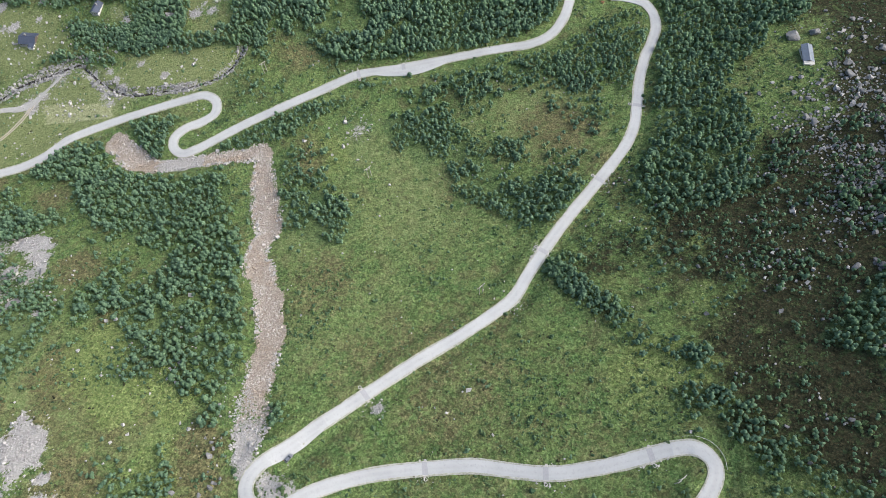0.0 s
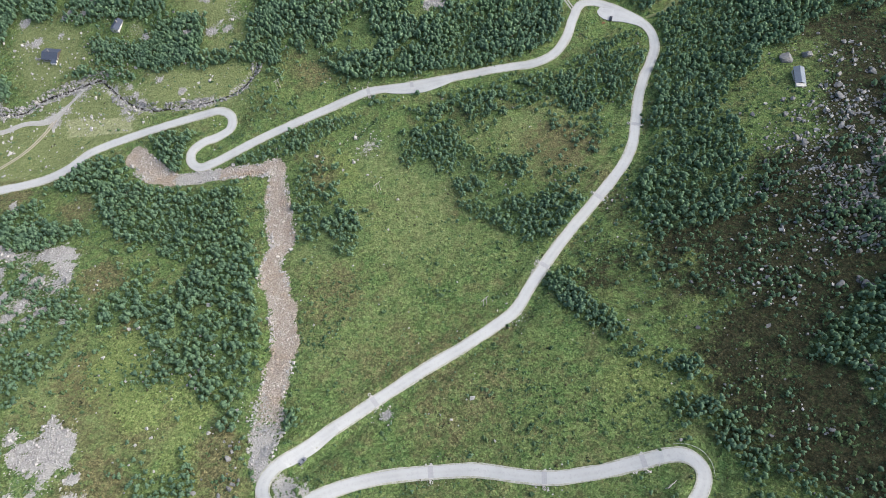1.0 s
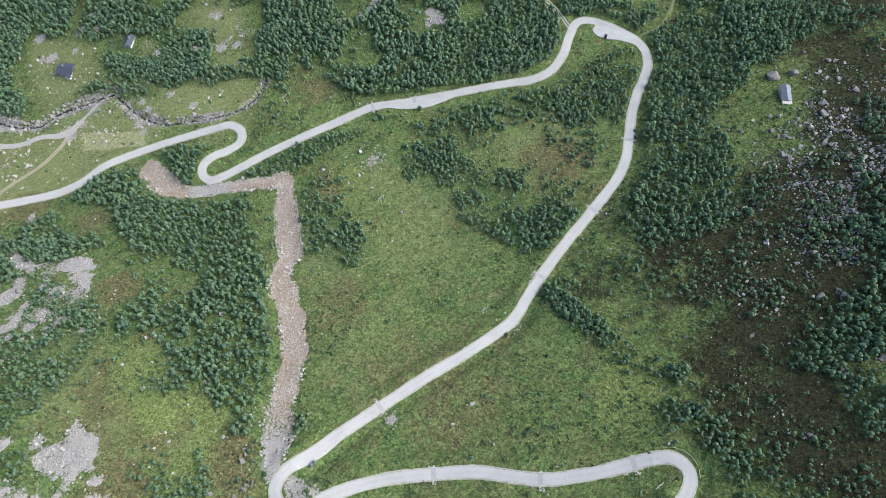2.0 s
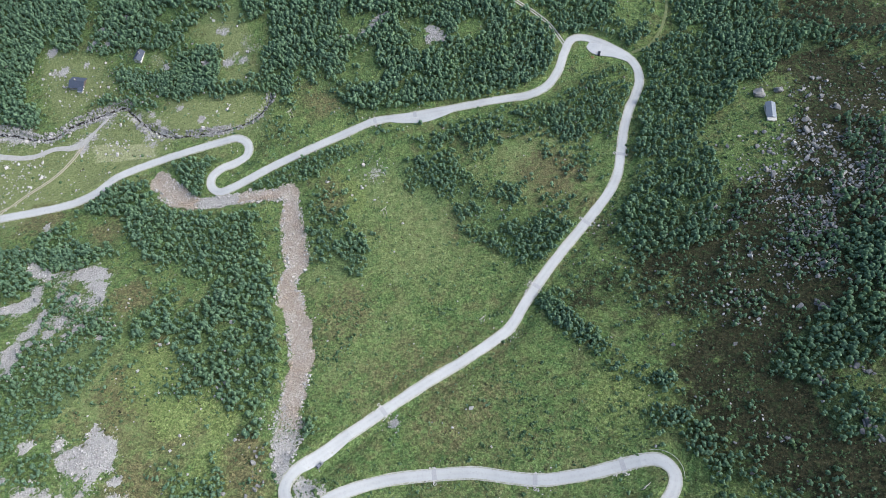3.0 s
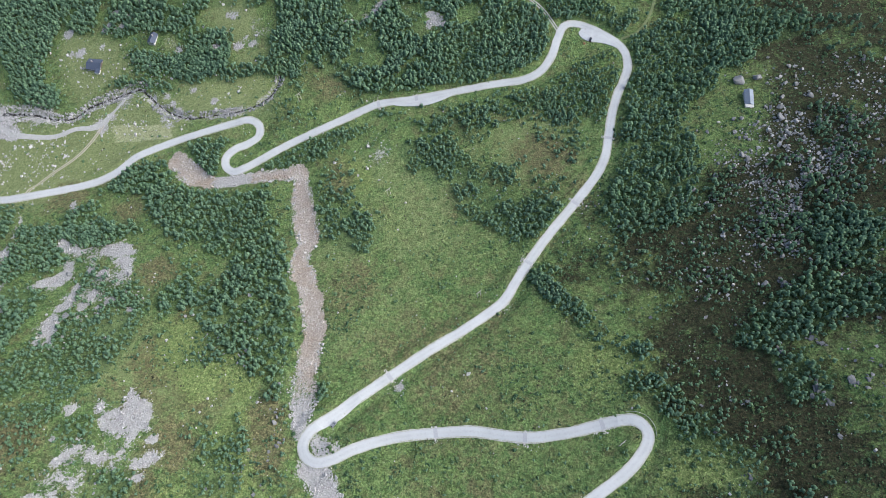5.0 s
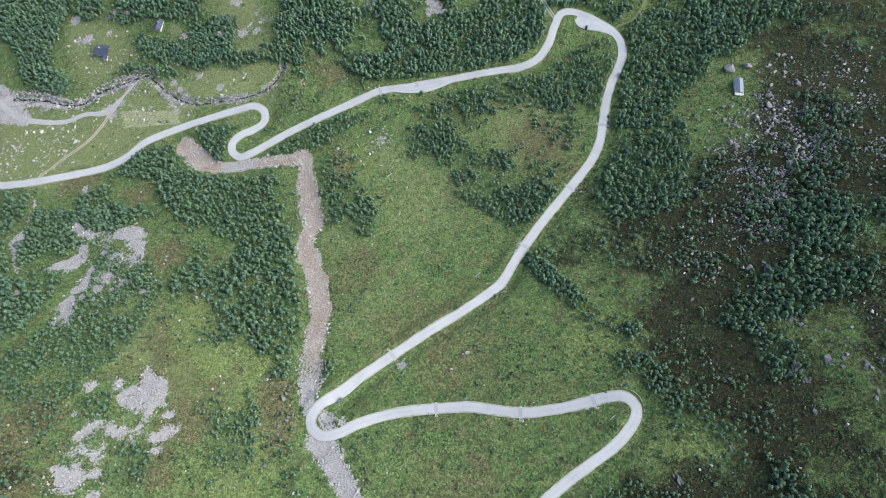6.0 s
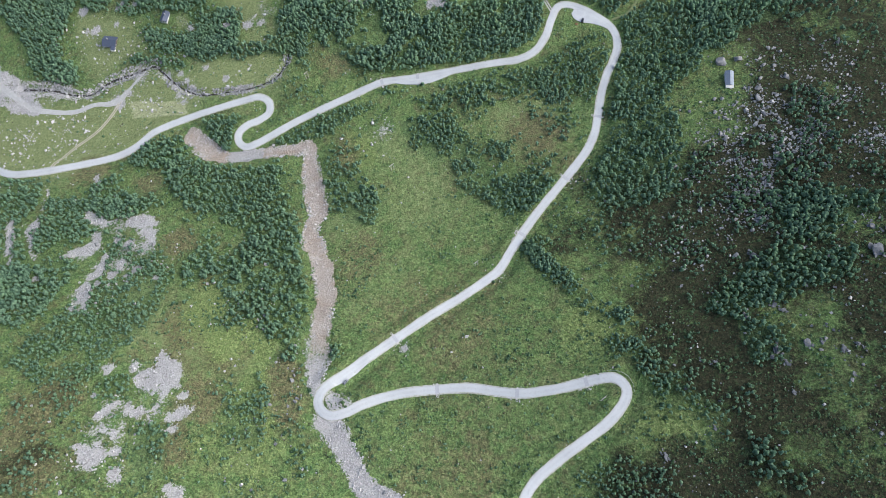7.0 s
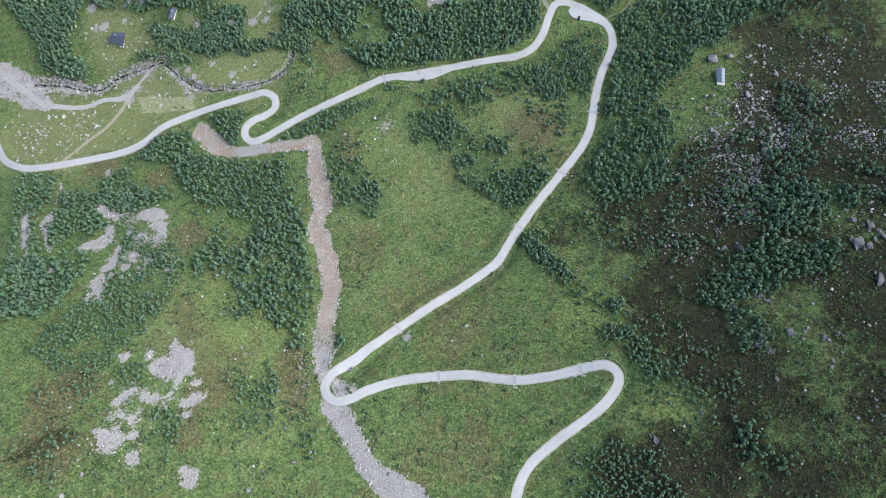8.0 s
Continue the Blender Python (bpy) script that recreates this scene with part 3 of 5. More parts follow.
PASTURE_STONES = [(-297, 206, 42, 0.9), (-320, 126, 31, 2.2), (-365, 120, 30, 2), (-257, 143, 27, 0.8), (-256, 180, 27, 1.3), (-178, 178, 27, 0.9), (-117, -62, 23, 0.6), (-91, -75, 13, 1.2), (-151, -55, 26, 0.6), (-218, -1, 22, 1), (-48, 114, 14, 1.6), (-175, 238, 18, 0.6), (-240, -25, 16, 2.5), (-200, -140, 18, 2)]
MOWN = [(-274, 154), (-220, 151), (-215, 136), (-265, 137)]
CLEARINGS = [(-62, 209, 15, 0.7), (-96, 186, 14, 0.9), (147, 243, 12, 0.9), (-10, 233, 13, 1), (-62, 243, 11, 0.8), (30, 235, 12, 0.7), (-110, 205, 10, 0.6), (200, 110, 14, 0.7), (-150, 20, 7, 0.5)]
ROCKY = [(-345, 175, 16, 0.6), (-270, 178, 14, 0.5), (-150, 235, 10, 0.4), (-48, 114, 9, 0.55), (-230, 230, 8, 0.5)]
ROCKY += [(-253, 30, 14.1, 0.57), (-226, 11, 12.6, 0.57), (-248, -12, 11.1, 0.57), (-253, -32, 8.0, 0.57), (-233, -6, 8.4, 0.57), (-205, -143, 9.2, 0.56), (-202, -115, 11.2, 0.56), (-178, -112, 8.4, 0.56), (-204, -126, 8.8, 0.56), (-163, -119, 6.0, 0.56), (-184, -153, 4.9, 0.56)]
ROCK_SPOTS = [(-19, -69, 3, 0.9), (59, 13, 3, 0.9)]
ROCK_SPOTS += [(-248, -12, 2.6, 1), (-237, -14, 3.4, 1), (-235, -3, 2, 1), (-237, -24, 2.6, 1), (-253, -27, 3.4, 1), (-253, -37, 2, 1), (-246, -40, 2.6, 1), (-233, 13, 3.4, 1), (-204, -17, 2, 1), (-248, 2, 2.6, 1), (-252, -16, 3.4, 1), (-246, -22, 2, 1), (-254, -43, 2.6, 1), (-244, 16, 3.4, 1), (-263, 33, 2, 1), (-276, 37, 2.6, 1), (-220, -10, 3.4, 1), (-226, -15, 2, 1), (-214, -104, 2.2, 1), (-199, -109, 3, 1), (-186, -116, 1.8, 1), (-174, -111, 2.2, 1), (-161, -125, 3, 1), (-198, -125, 1.8, 1), (-201, -135, 2.2, 1), (-206, -139, 3, 1), (-195, -139, 1.8, 1), (-212, -135, 2.2, 1), (-189, -138, 3, 1), (-206, -148, 1.8, 1), (-171, -103, 2.2, 1), (-160, -103, 3, 1), (-183, -154, 1.8, 1), (-176, -120, 2.2, 1)]
ROCK_SPOTS += [(-283, 158, 5, 1), (-279, 152, 4, 1), (-288, 155, 4, 0.9), (-275, 163, 4, 0.9), (-230, 165, 4, 0.9), (-226, 158, 4, 0.9), (-221, 151, 3.5, 0.9), (-240, 177, 4, 0.9)]
ROCK_SPOTS += [(-263, 269, 3.3, 0.9), (-271, 257, 2.7, 0.9), (-279, 249, 2.8, 0.9), (-296, 232, 3.3, 0.9), (-316, 228, 4.5, 0.9), (-331, 249, 4.6, 0.9), (-188, 219, 3.5, 0.9), (-164, 224, 2.9, 0.9), (-178, 248, 3.0, 0.9)]
ROCK_SPOTS += []
ROCK_SPOTS += [(-226, 177, 3, 1), (-214, 162, 3.4, 1), (-220, 170, 3, 1), (-184, 170, 3, 0.9), (-205, 182, 3.4, 0.9), (-223, 221, 3, 0.9), (-325, 228, 3.6, 0.9), (-317, 226, 3, 0.8), (-290, 253, 3, 1), (-295, 247, 3, 1), (-285, 262, 3, 1), (-332, 249, 3, 0.9), (-168, 218, 4, 0.9), (-156, 220, 4, 0.8), (-174, 247, 4, 0.8)]
ROCK_SPOTS += []
CULVERTS = ((-21.9, -66), (3.9, -97.8), (56, -99.9), (98.6, -92.7), (61.2, 16.6), (-18.2, 161.7), (-48.2, 158.5), (125.3, 115.9), (99.5, 60.4), (46.2, -15.2))
OUTCROPS = [(208, -12, 3.4), (212, -46, 3.1), (196, -54, 3.2), (208, -75, 3.8), (211, -83, 3.4), (224, -72, 3.8), (240, -76, 3.2), (247, -73, 2.1), (274, -15, 5.9), (276, 3, 3.8), (231, -71, 2.2), (216, -50, 2), (140, -137, 3.1), (168, -121, 2.2), (174, -81, 2), (241, -90, 1.8), (211, -100, 1.9), (287, -7, 6.5), (293, -25, 7), (277, -41, 4)]
YARDS = [(114, 211, 9), (125, 206, 8), (-53, -88, 6.5), (-46, -82, 5), (-61, -94, 5), (-298, 214, 8), (-246, 232, 8.5), (221.5, 138, 8.5)]


def patches(x, y, spots, stray=9.0):
    """The strongest of a set of round, soft-edged patches."""
    out = np.zeros(np.shape(x))
    wx, wy = x + stray * fbm(x, y, 3.3 * stray, 3, 21), y + stray * fbm(x, y, 3.3 * stray, 3, 22)
    for px, py, r, a in spots:
        out = np.maximum(out, a * np.exp(-(((wx - px) ** 2 + (wy - py) ** 2) / r**2) ** 1.5 * 0.7))
    return out


def scree_share(x, y, outline):
    """From 0 to 1, how far a point lies within an outline whose edge frays."""
    share = 0.0
    for k, (reach, scale) in enumerate(((6.0, 12), (8.0, 8), (5.0, 16), (7.0, 5))):
        share = share + 0.25 * inside(x + reach * fbm(x, y, scale, 3, 31 + 2 * k), y + reach * fbm(x, y, scale, 3, 32 + 2 * k), outline)
    return np.clip(share - 0.9 * np.clip(fbm(x, y, 6, 3, 39), 0, 1), 0, 1)


STANDS = []


def stand(spacing, size, outline, gap=-0.38):
    STANDS.append((spacing, size, outline, gap))


stand(2.71, 1.0, [(-140, 288), (-140, 244), (-126, 218), (-97, 191), (-69, 172), (-55, 166), (-25, 171), (9, 175), (30, 177), (60, 180), (76, 191), (87, 213), (88, 226), (66, 247), (44, 279)])  # far north
stand(2.5, 0.95, [(-439, 349), (-424, 260), (-365, 185), (-344, 182), (-320, 173), (-323, 187), (-344, 204), (-354, 223), (-343, 240), (-342, 254), (-326, 244), (-304, 248), (-300, 272), (-290, 314)])  # north west
stand(2.5, 0.95, [(-290, 314), (-288, 280), (-207, 256), (-147, 252), (-138, 293)])  # north mid
stand(2.5, 0.9, [(-209, 236), (-180, 236), (-175, 209), (-163, 198), (-138, 194), (-139, 215), (-133, 234), (-116, 236), (-111, 170), (-126, 188), (-156, 189), (-194, 194), (-203, 212)], -0.4)  # farm wood
stand(2.71, 0.8, [(-288, 199), (-270, 200), (-249, 195), (-223, 190), (-217, 181), (-247, 187), (-273, 190)])  # farm row
stand(2.67, 0.9, [(-202, 129), (-177, 136), (-164, 134), (-172, 118), (-169, 99), (-179, 98), (-191, 110)])  # hairpin wood
stand(2.8, 0.82, [(84, 169), (103, 185), (130, 194), (140, 166), (136, 145), (122, 130), (110, 139), (85, 133), (75, 150)], -0.12)  # loop wood
stand(2.71, 0.95, [(174, 280), (269, 273), (234, 219), (210, 193), (191, 226), (173, 222)])  # east north
stand(2.75, 0.95, [(60, 283), (163, 280), (156, 226), (138, 211), (121, 224), (91, 228)])  # track wood
stand(2.94, 0.72, [(98, -22), (112, -30), (131, -58), (136, -88), (124, -82), (109, -53)], 0.3)  # east scrub
stand(4.51, 0.85, [(261, 274), (363, 263), (317, 136), (284, 176), (253, 199)], 0.0)  # far east
stand(2.76, 0.72, [(86, -148), (114, -136), (146, -144), (154, -175), (84, -178)], -0.05)  # south east scrub
stand(3.5, 0.82, [(-45, 150), (20, 160), (80, 165), (112, 130), (102, 90), (80, 62), (45, 70), (5, 118)], 0.06)  # loop saplings
stand(3.0, 0.66, [(-127, 218), (-81, 210), (-52, 168), (-94, 146), (-130, 148), (-138, 179)], 0.02)  # lush clearing
stand(2.0, 0.85, [(-71, -66), (-62, -66), (-61, -76), (-68, -78)], -1)  # thicket by the gully
stand(2.6, 0.6, [(-250, 175), (-200, 150), (-150, 155), (-150, 162), (-200, 164), (-245, 185)], 0.0)  # brook scrub
stand(2.45, 0.9, [(-288, 280), (-207, 255), (-209, 236), (-203, 212), (-194, 194), (-203, 192), (-226, 196), (-257, 204), (-266, 219), (-260, 225), (-246, 220), (-219, 214), (-214, 223), (-232, 239), (-256, 242), (-268, 233), (-294, 243), (-292, 257)], -0.5)  # cabin wood
stand(2.4, 0.8, [(64, 12), (75, 15), (85, -12), (100, -24), (114, -36), (133, -47), (129, -54), (104, -39), (83, -27), (67, -7)], -0.2)  # bush row by the road
stand(3.2, 0.76, [(118, -46), (145, -61), (160, -77), (165, -103), (141, -113), (128, -94), (115, -69)], 0.4)  # hairpin bushes

stand(3.0, 0.95, [(-267, 91), (-247, 112), (-220, 118), (-197, 89), (-175, 82), (-126, 86), (-120, 59), (-107, 28), (-95, -6), (-89, -38), (-90, -79), (-97, -75), (-102, -46), (-106, -63), (-115, -61), (-127, -47), (-143, -29), (-151, -11), (-147, 9), (-148, 29), (-165, 31), (-189, 47), (-210, 59), (-227, 84), (-251, 85)], -0.38)  # bank wood
stand(3.0, 0.9, [(-182, 1), (-171, 9), (-157, -6), (-139, -20), (-139, -38), (-149, -29), (-165, -16), (-177, -25), (-185, -11)], -0.35)  # bank wood spur
stand(3.4, 0.82, [(-199, 50), (-163, 34), (-140, 29), (-133, -6), (-153, -11), (-178, 4), (-194, 29)], 0)  # bank glade
stand(4.2, 0.8, [(-126, 86), (-112, 84), (-98, -6), (-109, 28)], 0.2)  # slide edge
stand(3.1, 0.85, [(-405, 85), (-374, 87), (-330, 79), (-323, 59), (-325, 30), (-309, 3), (-294, -12), (-305, -43), (-324, -50)], -0.3)  # west corner wood
stand(2.9, 0.85, [(-316, 58), (-257, 57), (-251, 46), (-261, 27), (-276, 10), (-301, 6), (-316, 25), (-311, 41)], -0.42)  # west wood
stand(3.0, 0.88, [(-291, 70), (-267, 80), (-254, 68), (-220, 59), (-216, 48), (-241, 36), (-256, 38), (-283, 47)], -0.3)  # road bank wood
stand(2.8, 0.95, [(-315, -59), (-344, -12), (-325, -7), (-299, -7), (-282, 3), (-265, -7), (-265, -26), (-272, -45), (-284, -58)], -0.4)  # gully wood
stand(2.9, 0.78, [(-262, -49), (-250, -31), (-225, -11), (-205, -6), (-192, -21), (-191, -39), (-199, -61), (-212, -77), (-221, -82), (-239, -74), (-257, -90), (-277, -87), (-273, -66)], -0.4)  # rocky scrub
stand(3.2, 0.76, [(-246, 29), (-227, 9), (-199, 1), (-188, -21), (-236, -14), (-250, -2)], -0.3)  # scree birches
stand(2.7, 0.75, [(-263, -88), (-218, -82), (-217, -90), (-253, -99)], -0.6)  # slope thicket
stand(3.0, 0.78, [(-233, -88), (-192, -92), (-196, -106), (-213, -111), (-223, -136), (-234, -119)], -0.12)  # scree scrub
stand(3.0, 0.75, [(-161, -45), (-134, -52), (-142, -60), (-156, -54)], -0.6)  # meadow clump
stand(3.0, 0.85, [(-148, -15), (-127, -47), (-130, -59), (-143, -47), (-151, -29)], -0.3)  # slope wood tip
stand(2.9, 0.76, [(-132, -103), (-109, -99), (-103, -134), (-111, -137), (-127, -126)], -0.42)  # stream scrub
stand(2.4, 0.7, [(-114, -79), (-111, -79), (-105, -102), (-101, -137), (-104, -137)], -0.5)  # hedge line
stand(3.1, 0.75, [(-97, -98), (-85, -98), (-89, -79), (-85, -79), (-73, -153), (-82, -147), (-91, -120)], -0.2)  # slide scrub
stand(2.9, 0.78, [(-180, -119), (-162, -122), (-158, -148), (-167, -164), (-182, -142)], -0.42)  # scree thicket
stand(3.4, 0.78, [(-270, -105), (-228, -101), (-216, -139), (-182, -164), (-119, -163), (-101, -137), (-124, -138), (-150, -117), (-162, -84), (-191, -39), (-173, -30), (-114, -63), (-115, -79), (-132, -103), (-119, -163), (-239, -170)], 0.08)  # south slope scrub
stand(3.05, 0.95, [(147, 203), (163, 216), (195, 221), (252, 228), (280, 213), (273, 196), (234, 186), (227, 170), (206, 167), (202, 151), (187, 145), (178, 127), (182, 113), (180, 82), (173, 62), (177, 47), (170, 41), (149, 36), (137, 32), (119, 43), (112, 54), (122, 73), (132, 97), (136, 123), (143, 155), (149, 176)], -0.3)  # east wood
stand(3.2, 0.85, [(259, 129), (281, 126), (292, 102), (283, 72), (298, 50), (312, 43), (301, 13), (270, 26), (247, -2), (231, -4), (212, -2), (207, 39), (192, 50), (177, 47), (180, 66), (201, 84), (227, 86), (255, 97)], -0.16)  # boulder wood
stand(2.9, 0.95, [(172, -44), (191, -29), (207, -12), (231, -4), (239, -9), (263, -8), (257, -27), (247, -34), (223, -36), (215, -47), (203, -48), (195, -56), (180, -52)], -0.5)  # dark wood
stand(3.1, 0.92, [(224, 39), (251, 38), (272, 35), (298, 22), (277, 12), (263, 5), (251, -6), (237, -5), (229, 0), (229, 18)], -0.4)  # dark wood top
stand(3.4, 0.76, [(168, 41), (217, 37), (208, -6), (191, -29), (175, -44), (160, -39), (158, -2), (164, 25)], 0.1)  # heath bushes east
stand(3.0, 0.82, [(189, -52), (207, -57), (216, -68), (213, -84), (193, -81), (190, -67)], -0.3)  # crag scrub
stand(3.2, 0.78, [(126, -55), (140, -65), (157, -70), (153, -87), (135, -101), (126, -87)], 0.2)  # slope bushes
stand(2.8, 0.85, [(139, -98), (147, -96), (148, -106), (139, -108)], -0.5)  # bend thicket
stand(3.3, 0.76, [(157, -80), (190, -85), (185, -127), (163, -121), (150, -108)], 0.02)  # low east bushes
stand(3.0, 0.8, [(182, -127), (205, -121), (203, -142), (220, -140), (218, -153), (199, -155), (181, -145)], -0.2)  # low east thicket
stand(3.8, 0.66, [(134, 32), (168, 38), (158, -2), (160, -39), (175, -46), (166, -81), (130, -57), (111, -41), (96, 3), (111, 44)], 0.2)  # heath saplings
stand(2.7, 0.8, [(-15, 126), (6, 125), (25, 106), (38, 79), (51, 68), (80, 66), (90, 55), (75, 36), (54, 32), (33, 48), (16, 57), (11, 81), (-2, 97), (-12, 113)], -0.5)  # field wood
stand(3, 0.8, [(-22, 150), (29, 153), (70, 142), (71, 116), (55, 73), (38, 82), (25, 108), (-3, 128), (-19, 129)], -0.02)  # field wood fringe
stand(2.8, 0.8, [(-85, 69), (-69, 69), (-48, 57), (-35, 41), (-48, 26), (-72, 30), (-82, 53)], -0.25)  # field edge wood
stand(3.5, 0.8, [(-94, 99), (-72, 116), (-53, 104), (-55, 68), (-35, 37), (-56, 18), (-77, 18), (-89, 64)], -0.02)  # field edge
stand(2.9, 0.82, [(-133, 107), (-102, 126), (-64, 142), (-55, 136), (-91, 111), (-119, 103)], -0.3)  # road foot row
stand(2.9, 0.88, [(-201, 228), (-175, 234), (-175, 208), (-153, 201), (-135, 210), (-133, 185), (-156, 191), (-198, 187), (-218, 192), (-226, 208)], -1.2)  # clearing trees
stand(2.7, 0.78, [(-34, 121), (-15, 127), (-11, 112), (8, 81), (-7, 83), (-27, 105)], -0.3)  # field wood tip

# The stretch of hillside that trees and scrub are grown on.
SEEN = [(-452, 286), (-258, -188), (258, -177), (374, 218), (345, 260), (-417, 330)]
# Open groves whose birches stand singly.
SINGLE = [
    (3.0, 0.85, [(67, 13), (77, 3), (98, -19), (94, -26), (79, -21), (68, -8), (62, 3)]),  # road east strip
    (6.0, 0.85, [(79, 23), (98, 43), (122, 45), (138, 22), (140, -3), (118, -8), (98, 9)]),  # east scatter
    (4.6, 0.75, [(-54, 151), (-33, 155), (9, 157), (64, 165), (91, 144), (117, 131), (110, 97), (88, 94), (74, 130), (43, 143), (6, 134), (-41, 138)]),  # loop scatter
    (4.0, 0.75, [(-95, 101), (-77, 95), (-65, 73), (-42, 70), (-40, 51), (-57, 41), (-84, 50), (-89, 77)]),  # field west
]
MEADOW = [(-85, -35), (-20, 65), (20, 45), (60, 15), (45, -15), (10, -42), (-50, -75), (-70, -75)]
LOW_MEADOW = [(-55, -105), (0, -90), (110, -84), (60, 0), (0, -50)]


def build_ground():
    xs, ys = graded(-450, 380, 2.4, 3200), graded(-205, 325, 2.4, 3200)
    gx, gy = np.meshgrid(xs, ys)
    z = land(gx, gy)
    nx, ny = len(xs), len(ys)
    i = (np.arange(ny - 1)[:, None] * nx + np.arange(nx - 1)).ravel()
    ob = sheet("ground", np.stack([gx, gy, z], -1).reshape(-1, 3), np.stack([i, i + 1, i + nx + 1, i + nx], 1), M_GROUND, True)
    x, y = gx.ravel(), gy.ravel()
    rock, soil = np.zeros(len(x)), np.zeros(len(x))
    for outline in SCREE:
        rock = np.maximum(rock, scree_share(x, y, outline))
    rock = np.maximum(rock, patches(x, y, ROCK_SPOTS, 2.5) * (1.0 + 0.7 * fbm(x, y, 5, 3, 36)))
    rock = np.maximum(rock, patches(x, y, [(-61, -106, 6.5, 0.85), (-55, -108.5, 5, 0.8), (-65, -103, 4, 0.8), (-75, -98, 5, 0.7), (-69, -118, 7, 0.8), (-60, -120, 6, 0.7)], 3.0))
    rock = np.maximum(rock, patches(x, y, ROCKY) * (0.75 + 0.8 * fbm(x, y, 7, 3, 35)))
    for line in debris_lines:
        d, k = nearest(x, y, line)
        edge = 1 - smooth(0.34, 0.56, d / line[k, 2] + 0.28 * fbm(x, y, 9, 3, 34))
        grey = np.maximum(smooth(-45, -100, y), smooth(19, 12, np.hypot(x + 158, y - 94)))
        soil, rock = np.maximum(soil, edge * (1 - grey)), np.maximum(rock, edge * grey)
    d, k = nearest(x, y, river_line)
    rock = np.maximum(rock, (0.42 + 0.6 * fbm(x, y, 10, 3, 33)) * (1 - smooth(0.6, 2.2, d / river_line[k, 2])))
    # Mask of the painted tree shade: the outlines of the dense stands.
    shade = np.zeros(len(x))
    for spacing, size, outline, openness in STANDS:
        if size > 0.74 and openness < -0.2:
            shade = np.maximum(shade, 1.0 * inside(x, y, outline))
    rust = np.clip(patches(x, y, RUST) * (0.85 + 0.7 * fbm(x, y, 13, 3, 17)) + 0.35 * fbm(x, y, 27, 4, 18) + 0.08, 0, 1)
    # The rise with x paints the east darker, imitating weaker light there.
    dim_heath = np.clip(patches(x, y, HEATH_AND_SHADE) * (0.85 + 0.7 * fbm(x, y, 16, 3, 15)) + 0.30 * fbm(x, y, 34, 4, 5) - 0.05 + 0.5 * smooth(80, 230, x) + 0.5 * patches(x, y, BOULDER_FIELD) * np.clip(smooth(228, 252, x) + smooth(100, 75, y), 0, 1), 0, 1)
    # Lush green is held back eastward, also to imitate the weaker light.
    lush = np.clip(patches(x, y, LUSH + LUSH_SOUTH) * (0.6 + 0.6 * fbm(x, y, 14, 3, 16)) + 0.30 * fbm(x, y, 42, 4, 9) + 0.05 - 0.25 * smooth(120, 200, x) + (0.7 - 0.42 * smooth(120, 180, x)) * patches(x, y, YELLOW_GREEN, 12.0) * (1 + 0.8 * fbm(x, y, 9, 3, 19)), 0, 1)
    pale = np.clip(patches(x, y, PALE) + 0.25 * fbm(x, y, 50, 4, 13) + 0.02, 0, 1)
    dim_heath *= (1 - 0.8 * patches(x, y, PALE)) * (1 - 0.6 * patches(x, y, YELLOW_GREEN, 15.0))
    straw = 0.95 * inside(x, y, MOWN)
    for key, v in (("straw", straw), ("rock", rock), ("soil", soil), ("shade", shade), ("dim_heath", dim_heath), ("rust", rust), ("lush", lush), ("pale", pale)):
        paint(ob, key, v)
    tagged(ob, "green hillside of grass, heather and bare stone patches", "ground", kind="structure")


def ribbon(name, line, half, lift, material, label, category, thick=0.6, heights=None, drape=False):
    """A road-like strip with thickness and a slight crown along a plan line; half may vary along it."""
    d = np.gradient(line[:, :2], axis=0)
    d /= np.linalg.norm(d, axis=1)[:, None]
    side = np.stack([d[:, 1], -d[:, 0]], 1)
    z = land(line[:, 0], line[:, 1]) if heights is None else heights
    half = np.broadcast_to(half, len(line))
    rows = []
    for u, drop in ((-1, -thick), (-1, 0), (-0.5, 0.05), (0, 0.08), (0.5, 0.05), (1, 0), (1, -thick)):
        at = line[:, :2] + side * (u * half)[:, None]
        low = land(at[:, 0], at[:, 1]) if drape else z
        rows.append(np.column_stack([at, low + lift + drop]))
    v = np.stack(rows, 1)
    n, k = v.shape[:2]
    i = (np.arange(n - 1)[:, None] * k + np.arange(k - 1)).ravel()
    ob = sheet(name, v.reshape(-1, 3), np.stack([i, i + 1, i + k + 1, i + k], 1), material, False)
    paint(ob, "wheel", np.tile([0, 0, 1, 0, 1, 0, 0], n))
    return tagged(ob, label, category, kind="structure")


build_ground()
ribbon("road", ROAD_PLAN, ROAD_HALF + 0.25 * fbm(ROAD_PLAN[:, 0], ROAD_PLAN[:, 1], 30, 2, 4), 0.22, M_ROAD, "narrow pale grey asphalt mountain road with hairpin bends", "road", heights=ROAD_Z)


# ---- trees ----
def icosphere(level):
    bm = bmesh.new()
    bmesh.ops.create_icosphere(bm, subdivisions=level, radius=1)
    v, f = np.array([p.co for p in bm.verts]), np.array([[p.index for p in q.verts] for q in bm.faces])
    bm.free()
    return v, f


OCTA = np.array([(1, 0, 0), (-1, 0, 0), (0, 1, 0), (0, -1, 0), (0, 0, 1), (0, 0, -1)], float)
OCTA_F = np.array([(0, 2, 4), (2, 1, 4), (1, 3, 4), (3, 0, 4), (2, 0, 5), (1, 2, 5), (3, 1, 5), (0, 3, 5)])
BALL, BALL_F = icosphere(2)
LUMP, LUMP_F = icosphere(1)


